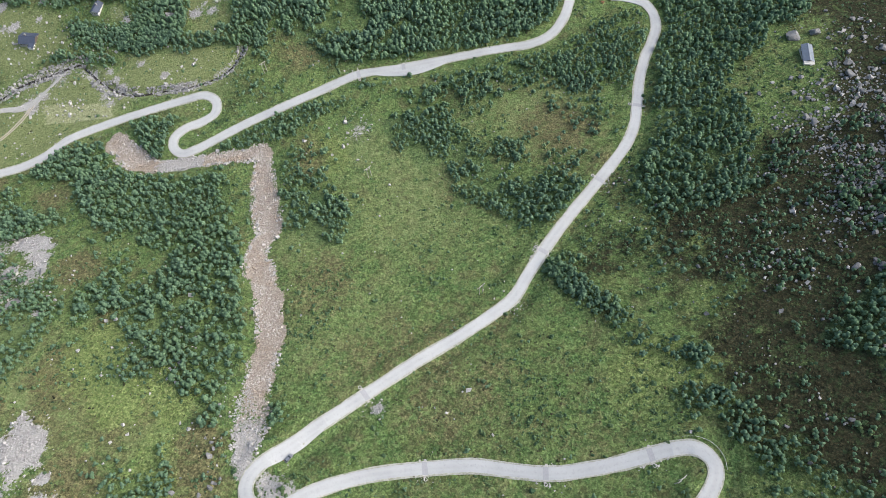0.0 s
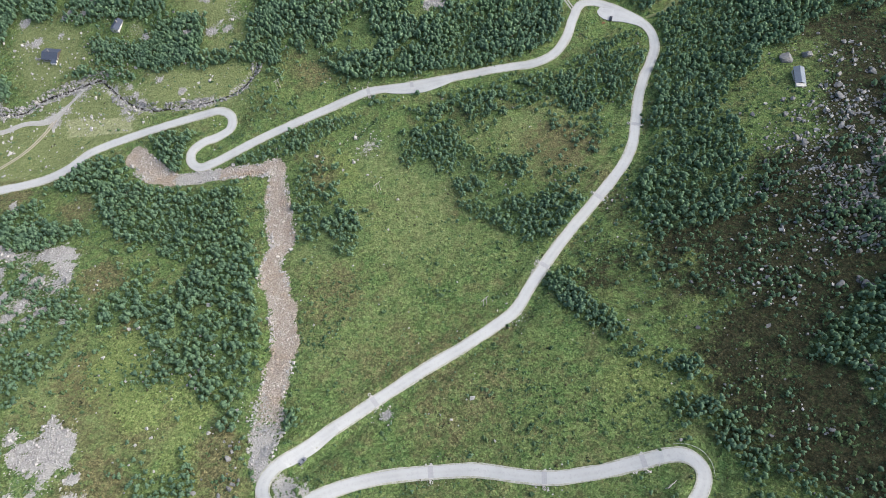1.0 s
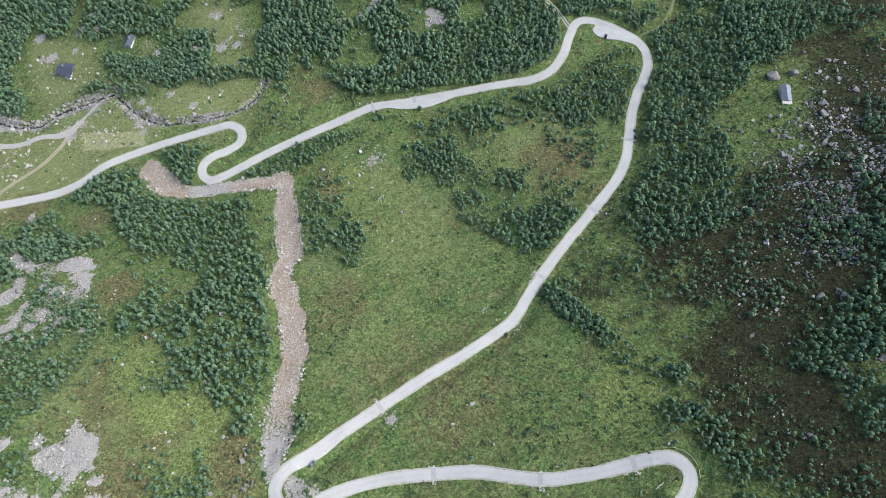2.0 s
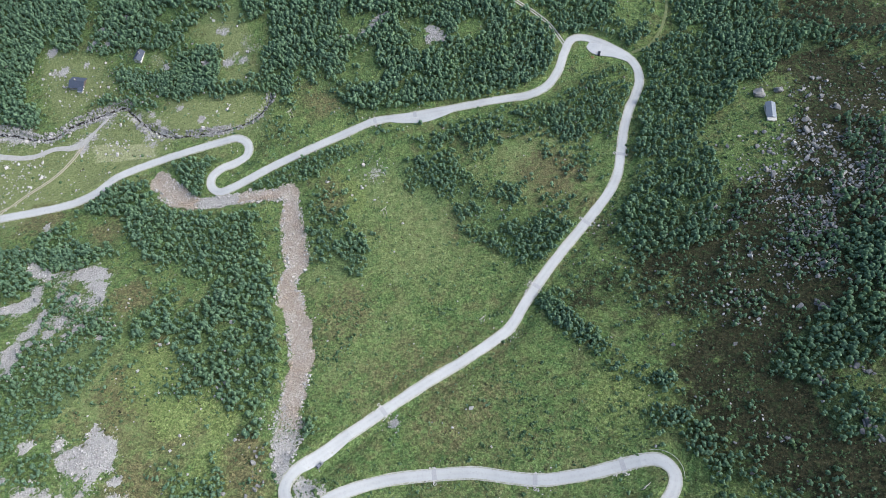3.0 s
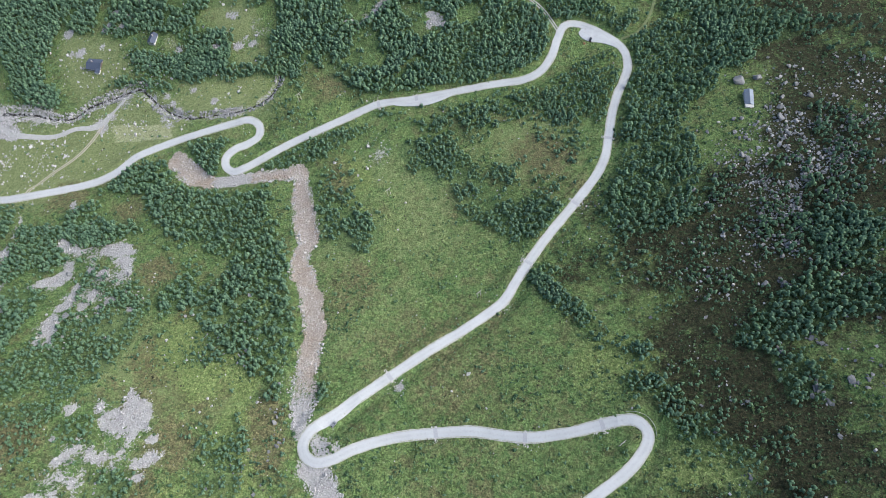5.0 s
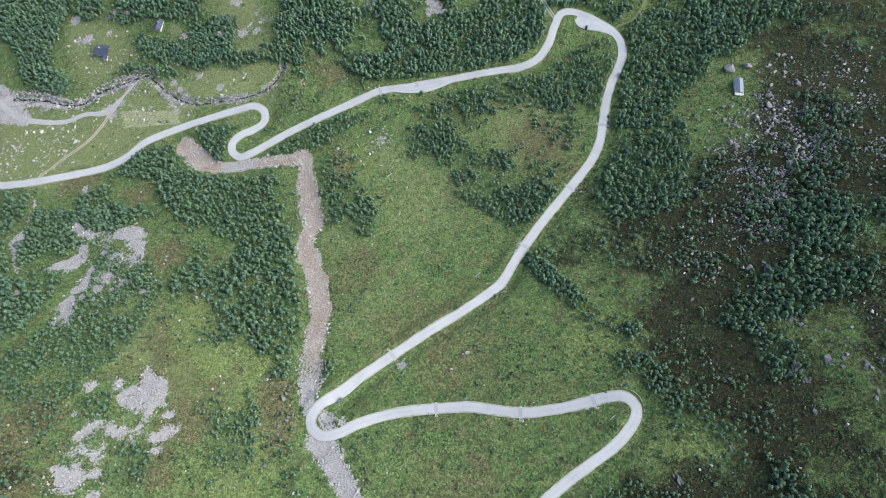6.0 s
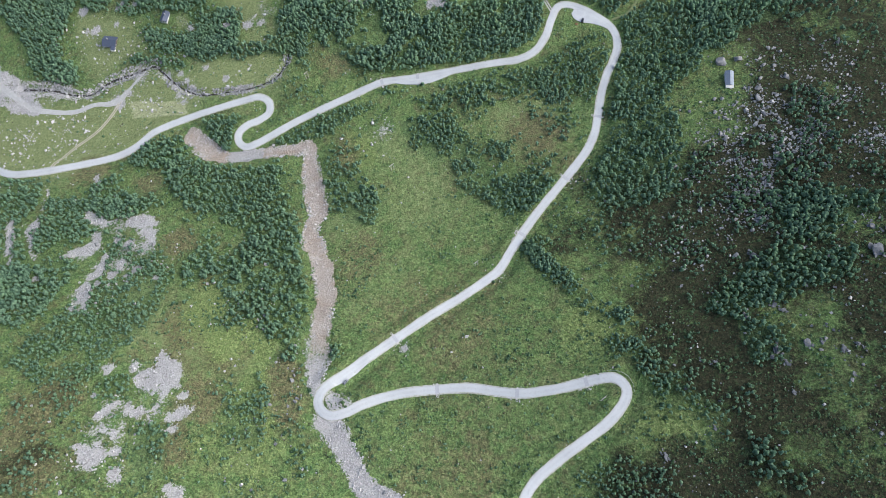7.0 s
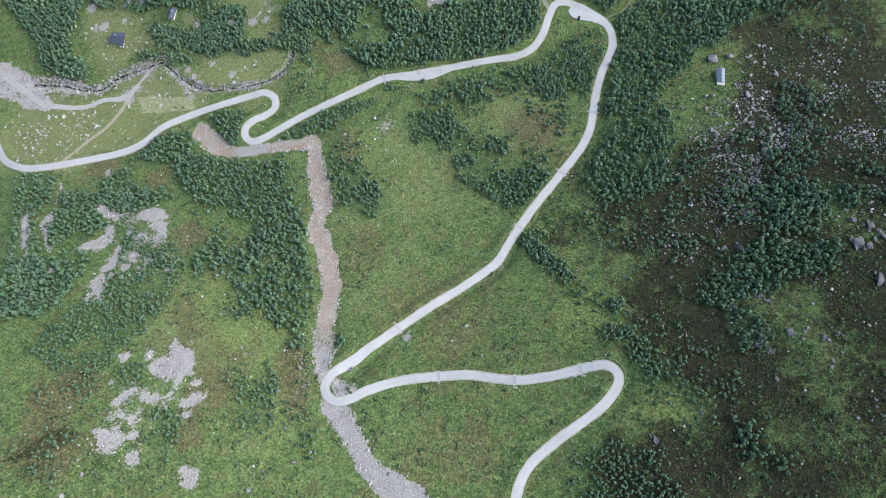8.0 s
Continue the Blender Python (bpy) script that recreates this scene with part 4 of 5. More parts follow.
def crown_shape(seed, tall=1.0, lobes=5, tufts=0):
    """A crown of about unit radius over z = 0: a heart, rounded leafy lobes round it, and small clumps that break the outline."""
    r = np.random.default_rng(seed)
    heart = LUMP * (1 + 0.14 * r.normal(size=(len(LUMP), 1))) * (0.58, 0.58, 0.76 * tall) + (0.06 * r.normal(), 0.06 * r.normal(), 1.0 * tall)
    vs, fs, off, spin = [heart], [LUMP_F], len(heart), r.uniform(0, 6.28)
    for k in range(lobes + tufts):
        a, big = spin + 2.4 * k + 0.3 * r.normal(), k < lobes
        h = r.uniform(0.4, 1.25)
        rad = (0.56 if big else 0.9) * math.sqrt(max(0.1, 1 - (h - 0.75) ** 2 / 0.8)) * r.uniform(0.8, 1.2)
        size = r.uniform(0.36, 0.52) if big else r.uniform(0.12, 0.24)
        v, f = (LUMP, LUMP_F) if big else (OCTA, OCTA_F)
        v = v @ np.array(Euler(r.uniform(-0.7, 0.7, 3)).to_matrix()) * (1 + 0.14 * r.normal(size=(len(v), 1))) * size * (1, 1, 0.9)
        vs.append(v + (rad * math.cos(a), rad * math.sin(a), h * tall)), fs.append(f + off)
        off += len(v)
    return np.vstack(vs), np.vstack(fs)


def trunk_shape(height):
    a = np.arange(3) * np.pi / 1.5
    ring = np.stack([np.cos(a), np.sin(a), 0 * a], 1)
    v = np.vstack([ring * 0.11, ring * 0.05 + (0.05, 0.03, height)])
    f = np.array([(i, (i + 1) % 3, 3 + (i + 1) % 3) for i in range(3)] + [(i, 3 + (i + 1) % 3, 3 + i) for i in range(3)])
    return v, f


CROWNS = [crown_shape(s, 1.3 + 0.6 * ((s * 7) % 5) / 5, 4) for s in range(16)]
SAPLINGS = [crown_shape(60 + s, 1.05 + 0.45 * ((s * 3) % 5) / 5, 3) for s in range(12)]
TRUNK = trunk_shape(1.2)


def scatter(name, shapes, x, y, z, size, material, tone, label, category, stem=None, stem_material=None, soft=False):
    """Many copies of the shapes as real geometry in one mesh."""
    which = rng.integers(0, len(shapes), len(x))
    turn = rng.uniform(0, 2 * np.pi, len(x))
    vs, fs, ts, ms, off = [], [], [], [], 0

    def lay(shape, pick, lift, mat):
        nonlocal off
        v, f = shape
        c, s = np.cos(turn[pick])[:, None], np.sin(turn[pick])[:, None]
        k = size[pick][:, None]
        out = np.stack([(v[:, 0] * c - v[:, 1] * s) * k + x[pick][:, None], (v[:, 0] * s + v[:, 1] * c) * k + y[pick][:, None], v[:, 2] * k + (z[pick] + lift[pick])[:, None]], -1)
        vs.append(out.reshape(-1, 3))
        fs.append((f[None] + (off + np.arange(len(pick)) * len(v))[:, None, None]).reshape(-1, 3))
        ts.append(np.repeat(tone[pick], len(v)))
        ms.append(np.full(len(pick) * len(f), mat))
        off += len(pick) * len(v)

    lift = 0.45 * size if stem else -0.08 * size
    for n, shape in enumerate(shapes):
        pick = np.nonzero(which == n)[0]
        if len(pick):
            lay(shape, pick, lift, 0)
    if stem:
        lay(stem, np.arange(len(x)), np.full(len(x), -0.2), 1)
    ob = sheet(name, np.vstack(vs), np.vstack(fs), [material] + ([stem_material] if stem else []), soft or stem is not None)
    paint(ob, "tone", np.concatenate(ts))
    ob.data.polygons.foreach_set("material_index", np.concatenate(ms).astype(np.int32))
    return tagged(ob, label, category, kind="stuff")


def clear_of_ways(x, y, margin=1.6):
    """Points that stand on no road, track, debris or water."""
    ok = nearest(x, y, FLAT_PLAN)[0] > ROAD_HALF + margin
    for hx, hy, r in YARDS:
        ok &= np.hypot(x - hx, y - hy) > r
    for line in (*debris_lines, river_line, *track_lines):
        d, k = nearest(x, y, line)
        ok &= d > line[k, 2] * 0.5 + 0.4 * margin
    return ok


def bare(x, y):
    hit = np.zeros(len(x), bool)
    for outline in SCREE:
        hit |= inside(x, y, outline)
    return hit | (patches(x, y, ROCK_SPOTS, 2.5) > 0.55)


def jittered(outline, spacing):
    p = np.array(outline)
    gx, gy = np.meshgrid(np.arange(p[:, 0].min(), p[:, 0].max(), spacing), np.arange(p[:, 1].min(), p[:, 1].max(), spacing * 0.87))
    gx[1::2] += spacing / 2
    loose = 0.62 if spacing < 3.5 else 0.95
    x, y = gx.ravel() + rng.uniform(-loose, loose, gx.size) * spacing, gy.ravel() + rng.uniform(-loose, loose, gx.size) * spacing
    stray = np.where(rng.uniform(0, 1, len(x)) < 0.22, 4.0, 0.8)
    wx, wy = x + 6 * fbm(x, y, 20, 3, 3) + stray * rng.normal(size=len(x)), y + 6 * fbm(x, y, 20, 3, 4) + stray * rng.normal(size=len(x))
    keep = inside(wx, wy, outline)
    return x[keep], y[keep]


def build_woods():
    for spacing, size, outline, openness in STANDS:
        x, y = jittered(outline, 0.99 * spacing)
        gap = 0.6 * fbm(x, y, 26, 3, 11) + 0.5 * fbm(x, y, 9, 2, 12) + 0.13 * rng.normal(size=len(x))
        open_ground = np.maximum(patches(x, y, PALE), 0.9 * patches(x, y, CLEARINGS))
        keep = (gap > openness + 0.9 * open_ground) & clear_of_ways(x, y) & ~bare(x, y)
        keep &= inside(x, y, SEEN)
        x, y = x[keep], y[keep]
        s = size * 1.66 * np.clip(rng.normal(1.0, 0.22, len(x)), 0.5, 1.5) * (1 + 0.15 * fbm(x, y, 40, 2, 6))
        scatter("birch_wood", CROWNS if size > 0.79 else SAPLINGS, x, y, land(x, y), s, M_BIRCH, np.clip(0.5 + 0.4 * rng.normal(size=len(x)), 0, 1), "dense stand of green mountain birch on the hillside", "trees", TRUNK, M_BARK)


build_woods()


# ---- ways beside the road ----
def build_ways():
    for offset in (-1, 1):
        d = np.gradient(ROAD_PLAN, axis=0)
        d /= np.linalg.norm(d, axis=1)[:, None]
        line = ROAD_PLAN + offset * (ROAD_HALF + 0.25) * np.stack([d[:, 1], -d[:, 0]], 1)
        half = 0.5 + 0.45 * fbm(line[:, 0], line[:, 1], 9, 3, 40 + offset)
        ribbon("verge", line, np.clip(half, 0.2, 1.2), 0.12, M_VERGE, "gravelly grass verge along the road", "verge", heights=ROAD_Z)
    for line in layby_lines:
        near = nearest(line[:, 0], line[:, 1], ROAD_PLAN)[1]
        ribbon("layby", line, line[:, 2], 0.19, M_ROAD, "pale gravelled passing place beside the road", "layby", heights=ROAD_Z[near])
    names = (("gravel_track", M_GRAVEL, "pale gravel track beside the stream"), ("dirt_track", M_DIRT, "rutted dirt track over the pasture"), ("forest_track", M_GRAVEL, "narrow gravel track into the birch wood"), ("grass_track", M_WORN_GRASS, "faint grassy track at the wood's edge"))
    for line, (name, mat, label) in zip(track_lines, names):
        half = line[:, 2] * 0.5 * (1 + 0.18 * fbm(line[:, 0], line[:, 1], 7, 3, 47))
        if name in ("dirt_track", "forest_track"):
            d = np.gradient(line[:, :2], axis=0)
            d /= np.linalg.norm(d, axis=1)[:, None]
            side = np.stack([d[:, 1], -d[:, 0]], 1)
            for o in (-0.9, 0.9):
                ribbon(name, line[:, :2] + o * side, 0.40 * half / 1.2, 0.18, mat, label, "track", drape=True)
        else:
            ribbon(name, line, half, 0.2, mat, label, "track", drape=True)
    ribbon("water", river_line, river_line[:, 2] * 0.17 * (1 + 0.6 * fbm(river_line[:, 0], river_line[:, 1], 10, 3, 50)), 0.5, M_WATER, "dark brook water among boulders", "water")


build_ways()


# ---- low scrub and grass clumps ----
def clump_shape(seed):
    r = np.random.default_rng(900 + seed)
    vs, fs, off = [], [], 0
    for k in range(2):
        c = np.append(r.normal(size=2) * 0.36, r.uniform(0.1, 0.4))
        vs.append(OCTA * r.uniform(0.35, 0.75, (6, 1)) * (1, 1, 0.75) + c)
        fs.append(OCTA_F + off)
        off += 6
    return np.vstack(vs), np.vstack(fs)


CLUMPS = [clump_shape(k) for k in range(8)]
VIEW = (-450, 345, -200, 320)


def spread(count):
    x, y = rng.uniform(VIEW[0], VIEW[1], count), rng.uniform(VIEW[2], VIEW[3], count)
    seen = inside(x, y, SEEN)
    return x[seen], y[seen]


def build_scrub():
    # Low bushes, thick where the ground is damp, thin on pasture.
    x, y = spread(58000)
    thick = 0.5 + 0.9 * fbm(x, y, 26, 4, 60) - 0.45 * patches(x, y, PALE) + 0.2 * smooth(90, 170, x) + 0.25 * smooth(-100, -160, x) * smooth(30, -10, y)
    keep = (rng.uniform(0, 1, len(x)) < 0.12 + 0.75 * smooth(0.25, 0.95, thick)) & clear_of_ways(x, y, 1.0) & ~bare(x, y)
    x, y = x[keep], y[keep]
    s = np.clip(rng.lognormal(-0.18, 0.46, len(x)), 0.3, 2.4)
    scatter("scrub", CLUMPS, x, y, land(x, y), s, M_SCRUB, rng.uniform(0, 1, len(x)) ** 1.3, "low willow and bilberry scrub dotted over the hillside", "scrub")
    # Dark heather tufts.
    x, y = spread(22000)
    keep = (rng.uniform(0, 1, len(x)) < 0.12 + 0.85 * patches(x, y, HEATH_AND_SHADE) + 0.25 * patches(x, y, RUST)) & clear_of_ways(x, y, 1.0) & ~bare(x, y)
    x, y = x[keep], y[keep]
    s = np.clip(rng.lognormal(-0.45, 0.35, len(x)), 0.3, 1.4)
    scatter("heather", CLUMPS, x, y, land(x, y), s, M_HEATHER, rng.uniform(0, 1, len(x)), "brownish heather tufts on the open slope", "heather")
    # Young birches strewn between the stands.
    x, y = spread(13000)
    thick = 0.08 + 0.85 * np.clip(fbm(x, y, 40, 3, 70), 0, 1) - 0.5 * patches(x, y, PALE) + 0.22 * smooth(-110, -160, x) * smooth(30, -10, y) + 0.15 * smooth(80, 120, x) * smooth(60, 20, y)
    meadow = inside(x, y, MEADOW) | inside(x, y, LOW_MEADOW)
    thick = np.where(meadow, 0.10 + 0.35 * thick, thick)
    keep = (rng.uniform(0, 1, len(x)) < thick) & clear_of_ways(x, y) & ~bare(x, y)
    x, y = x[keep], y[keep]
    s = rng.uniform(0.5, 1.3, len(x)) * np.where(meadow[keep], 0.75, 1.0)
    scatter("young_birches", SAPLINGS, x, y, land(x, y), s, M_BIRCH, rng.uniform(0, 1, len(x)), "young mountain birches scattered over the slope", "trees", TRUNK, M_BARK)


build_scrub()


# ---- stones ----
def stone_shape(seed):
    """A broken, angular stone of about unit radius."""
    r = np.random.default_rng(300 + seed)
    v, f = icosphere(3)
    for _ in range(17):
        way = r.normal(size=3)
        way /= np.linalg.norm(way)
        over = v @ way - r.uniform(0.46, 0.80)
        v = v - np.clip(over, 0, None)[:, None] * way
    v = v * 1.3 * (1 + 0.035 * r.normal(size=(len(v), 1))) * r.uniform(0.6, 1.2, 3) * (1, 1, 0.8)
    v = v @ np.array(Euler((r.uniform(-0.4, 0.4), r.uniform(-0.4, 0.4), r.uniform(0, 3))).to_matrix())
    return v + (0, 0, 0.25), f


BOULDERS = [stone_shape(k) for k in range(8)]


def chip_shape(seed):
    """A small angular block."""
    r = np.random.default_rng(500 + seed)
    v = np.array([(a, b, c) for a in (-1, 1) for b in (-1, 1) for c in (-1, 1)], float) * r.uniform(0.45, 0.95, 3)
    v = v * r.uniform(0.62, 1.15, (8, 1)) @ np.array(Euler(r.uniform(-0.6, 0.6, 3)).to_matrix())
    quads = ((0, 1, 3, 2), (4, 6, 7, 5), (0, 4, 5, 1), (2, 3, 7, 6), (0, 2, 6, 4), (1, 5, 7, 3))
    return v + (0, 0, 0.2), np.array([t for a, b, c, d in quads for t in ((a, b, c), (a, c, d))])


CHIPS = [chip_shape(k) for k in range(16)]


def around(spots, per):
    """Random places about the spots, more where they are stronger and wider."""
    xs, ys = [], []
    for px, py, r, a in spots:
        n = int(per * a * r * r / 400)
        xs.append(px + r * 0.75 * rng.normal(size=n))
        ys.append(py + r * 0.75 * rng.normal(size=n))
    return np.concatenate(xs), np.concatenate(ys)


def in_strip(line, count, wide=0.5):
    k = rng.integers(0, len(line), count)
    d = np.gradient(line[:, :2], axis=0)
    d /= np.linalg.norm(d, axis=1)[:, None]
    u, v = rng.uniform(-wide, wide, count) * line[k, 2], rng.uniform(-1.2, 1.2, count)
    u = u * (1 + 0.40 * fbm(line[k, 0] + 3 * np.sign(u), line[k, 1], 8, 3, 81))
    return line[k, 0] + u * d[k, 1] + v * d[k, 0], line[k, 1] - u * d[k, 0] + v * d[k, 1]


def build_stones():
    def lay(name, x, y, s, mat, label, sets=CHIPS):
        scatter(name, sets, x, y, land(x, y), s, mat, np.zeros(len(x)), label, "stones")

    for line, count in ((debris_lines[0], 15000), (debris_lines[1], 5500)):
        x, y = in_strip(line, count, 0.48)
        ok = nearest(x, y, ROAD_PLAN)[0] > ROAD_HALF + 0.8
        x, y = x[ok], y[ok]
        s = np.clip(rng.lognormal(-1.72, 0.58, len(x)), 0.10, 1.2)
        brown = (y > -72 + 26 * fbm(x, y, 20, 2, 80)) & (np.hypot(x + 158, y - 94) > 13 + 9 * fbm(x, y, 8, 2, 82))
        for pick, mat, label in ((brown, M_RUBBLE, "pinkish brown flood rubble filling the gully"), (~brown, M_SCREE, "pale grey flood rubble filling the gully")):
            if pick.any():
                lay("rubble", x[pick], y[pick], s[pick], mat, label)
    # Larger pale blocks left in rows along both edges of the flood track.
    for line, count in ((debris_lines[0], 520), (debris_lines[1], 160)):
        x, y = in_strip(line, 4 * count, 0.56)
        d, k = nearest(x, y, line)
        ok = (d / line[k, 2] > 0.34) & (fbm(x, y, 22, 2, 83) > -0.1) & (nearest(x, y, FLAT_PLAN)[0] > ROAD_HALF + 1.2)
        x, y = x[ok][:count], y[ok][:count]
        lay("levee_stones", x, y, np.clip(rng.lognormal(-0.55, 0.4, len(x)), 0.3, 1.5), M_SCREE, "pale blocks left along the edge of the flood track")
    x, y = in_strip(river_line, 4000, 1.2)
    ok = fbm(x, y, 9, 3, 85) + 0.35 * smooth(-230, -330, x) > 0.0
    x, y = x[ok], y[ok]
    s, grey = np.clip(rng.lognormal(-0.85, 0.5, len(x)), 0.2, 1.7), rng.uniform(0, 1, len(x)) < 0.8 - 0.35 * smooth(-260, -330, x)
    bx, by = in_strip(river_line, 380, 0.3)
    lay("brook_stones", bx, by, np.clip(rng.lognormal(-0.35, 0.4, len(bx)), 0.3, 1.8), M_STONE, "wet grey boulders standing in the brook")
    lay("brook_stones", x[grey], y[grey], s[grey], M_STONE, "dark grey boulders lining the brook")
    lay("brook_stones", x[~grey], y[~grey], s[~grey], M_SCREE, "pale grey boulders lining the brook")
    xs, ys = [], []
    for outline in SCREE:
        p = np.array(outline)
        n = int((np.ptp(p[:, 0]) + 10) * (np.ptp(p[:, 1]) + 10) * 1.6)
        x, y = rng.uniform(p[:, 0].min() - 5, p[:, 0].max() + 5, n), rng.uniform(p[:, 1].min() - 5, p[:, 1].max() + 5, n)
        ok = scree_share(x, y, outline) > rng.uniform(0.35, 1.0, n)
        far = rng.uniform(0, 1, n) < 0.10
        x, y = x + 4.5 * far * rng.normal(size=n), y + 4.5 * far * rng.normal(size=n)
        xs.append(x[ok]), ys.append(y[ok])
    x, y = around(ROCK_SPOTS, 700)
    xs.append(x), ys.append(y)
    x, y = np.concatenate(xs), np.concatenate(ys)
    ok = nearest(x, y, FLAT_PLAN)[0] > ROAD_HALF + 1
    x, y = x[ok], y[ok]
    lay("scree", x, y, np.clip(rng.lognormal(-1.3, 0.5, len(x)), 0.15, 1.2), M_SCREE, "pale grey scree lying bare on the slope")
    for name, spots, per, mean, mat, label in (
        ("boulder_field", BOULDER_FIELD + BOULDER_CLUSTERS, 230, -0.7, M_STONE, "grey blocky boulders strewn among birches"),
        ("boulder_field", BOULDER_FIELD + BOULDER_CLUSTERS, 90, -0.65, M_SCREE, "pale grey blocky boulders strewn among birches"),
        ("slope_stones", STONES_SOUTH, 90, -0.65, M_OUTCROP, "grey stones strewn on the slope"),
        ("slope_stones", HEATH_STONES, 80, -0.95, M_SCREE, "small pale stones among the heather"),
        ("pasture_stones", PASTURE_STONES, 62, -0.6, M_SCREE, "whitish stones strewn over the pasture"),
    ):
        x, y = around(spots, per)
        ok = clear_of_ways(x, y, 1.0) & (fbm(x, y, 14, 3, 87) > -0.12)
        x, y = x[ok], y[ok]
        lay(name, x, y, np.clip(rng.lognormal(mean, 0.5, len(x)), 0.15, 1.6), mat, label)
    # Washed-out stones below the culverts.
    at = np.repeat(np.array(CULVERTS), 90, axis=0)
    x, y = at[:, 0] + 3.2 * rng.normal(size=len(at)), at[:, 1] + 3.2 * rng.normal(size=len(at))
    ok = nearest(x, y, FLAT_PLAN)[0] > ROAD_HALF + 0.4
    lay("washed_stones", x[ok], y[ok], np.clip(rng.lognormal(-1.5, 0.5, ok.sum()), 0.1, 0.8), M_SCREE, "pale stones washed out beside the road culverts")
    x, y = spread(900)
    ok = clear_of_ways(x, y, 1.0)
    lay("stray_stones", x[ok], y[ok], np.clip(rng.lognormal(-0.7, 0.35, ok.sum()), 0.2, 1.3), M_SCREE, "single pale stones showing through the grass")


build_stones()


# ---- things ----
def part(name, bm, material, parent, label=""):
    """Links a bmesh as one mesh under a thing or a part."""
    me = bpy.data.meshes.new(name)
    bm.to_mesh(me)
    bm.free()
    me.materials.append(material)
    ob = new(name, me)
    ob.parent = parent
    return tagged(ob, label)


def array_part(name, shape, material, parent, tone=None, label=""):
    ob = sheet(name, shape[0], shape[1], material, False, parent)
    if tone is not None:
        paint(ob, "tone", np.full(len(shape[0]), tone))
    return tagged(ob, label)


def box(size, at=(0, 0, 0), bevel=0.0, turn=(0, 0, 0)):
    bm = bmesh.new()
    bmesh.ops.create_cube(bm, size=1)
    bmesh.ops.scale(bm, vec=size, verts=bm.verts)
    if bevel:
        bmesh.ops.bevel(bm, geom=bm.edges[:], offset=bevel, segments=1, affect="EDGES")
    bmesh.ops.transform(bm, matrix=pose(*at, *turn), verts=bm.verts)
    return bm


def rod(r1, r2, length, at=(0, 0, 0), turn=(0, 0, 0), sides=8):
    """A tapered rod that rises from at, along z before it is turned."""
    bm = bmesh.new()
    bmesh.ops.create_cone(bm, cap_ends=True, segments=sides, radius1=r1, radius2=r2, depth=length)
    bmesh.ops.translate(bm, vec=(0, 0, length / 2), verts=bm.verts)
    bmesh.ops.transform(bm, matrix=pose(*at, *turn), verts=bm.verts)
    return bm


def prism(outline, length, axis="y"):
    """An outline in (u, z), drawn out along y (or x), centred."""
    bm = bmesh.new()
    ends = []
    for side in (-0.5, 0.5):
        ends.append([bm.verts.new((u, side * length, z) if axis == "y" else (side * length, u, z)) for u, z in outline])
    n = len(outline)
    for k in range(n):
        bm.faces.new((ends[0][k], ends[0][(k + 1) % n], ends[1][(k + 1) % n], ends[1][k]))
    bm.faces.new(ends[0][::-1]), bm.faces.new(ends[1])
    bmesh.ops.recalc_face_normals(bm, faces=bm.faces)
    return bm


def level(x, y):
    return float(land(np.array([x]), np.array([y]))[0])


def base(name, x, y, rz=0.0, lift=0.0):
    ob = new(name)
    ob.matrix_basis = pose(x, y, level(x, y) + lift, 0, 0, rz)
    return ob


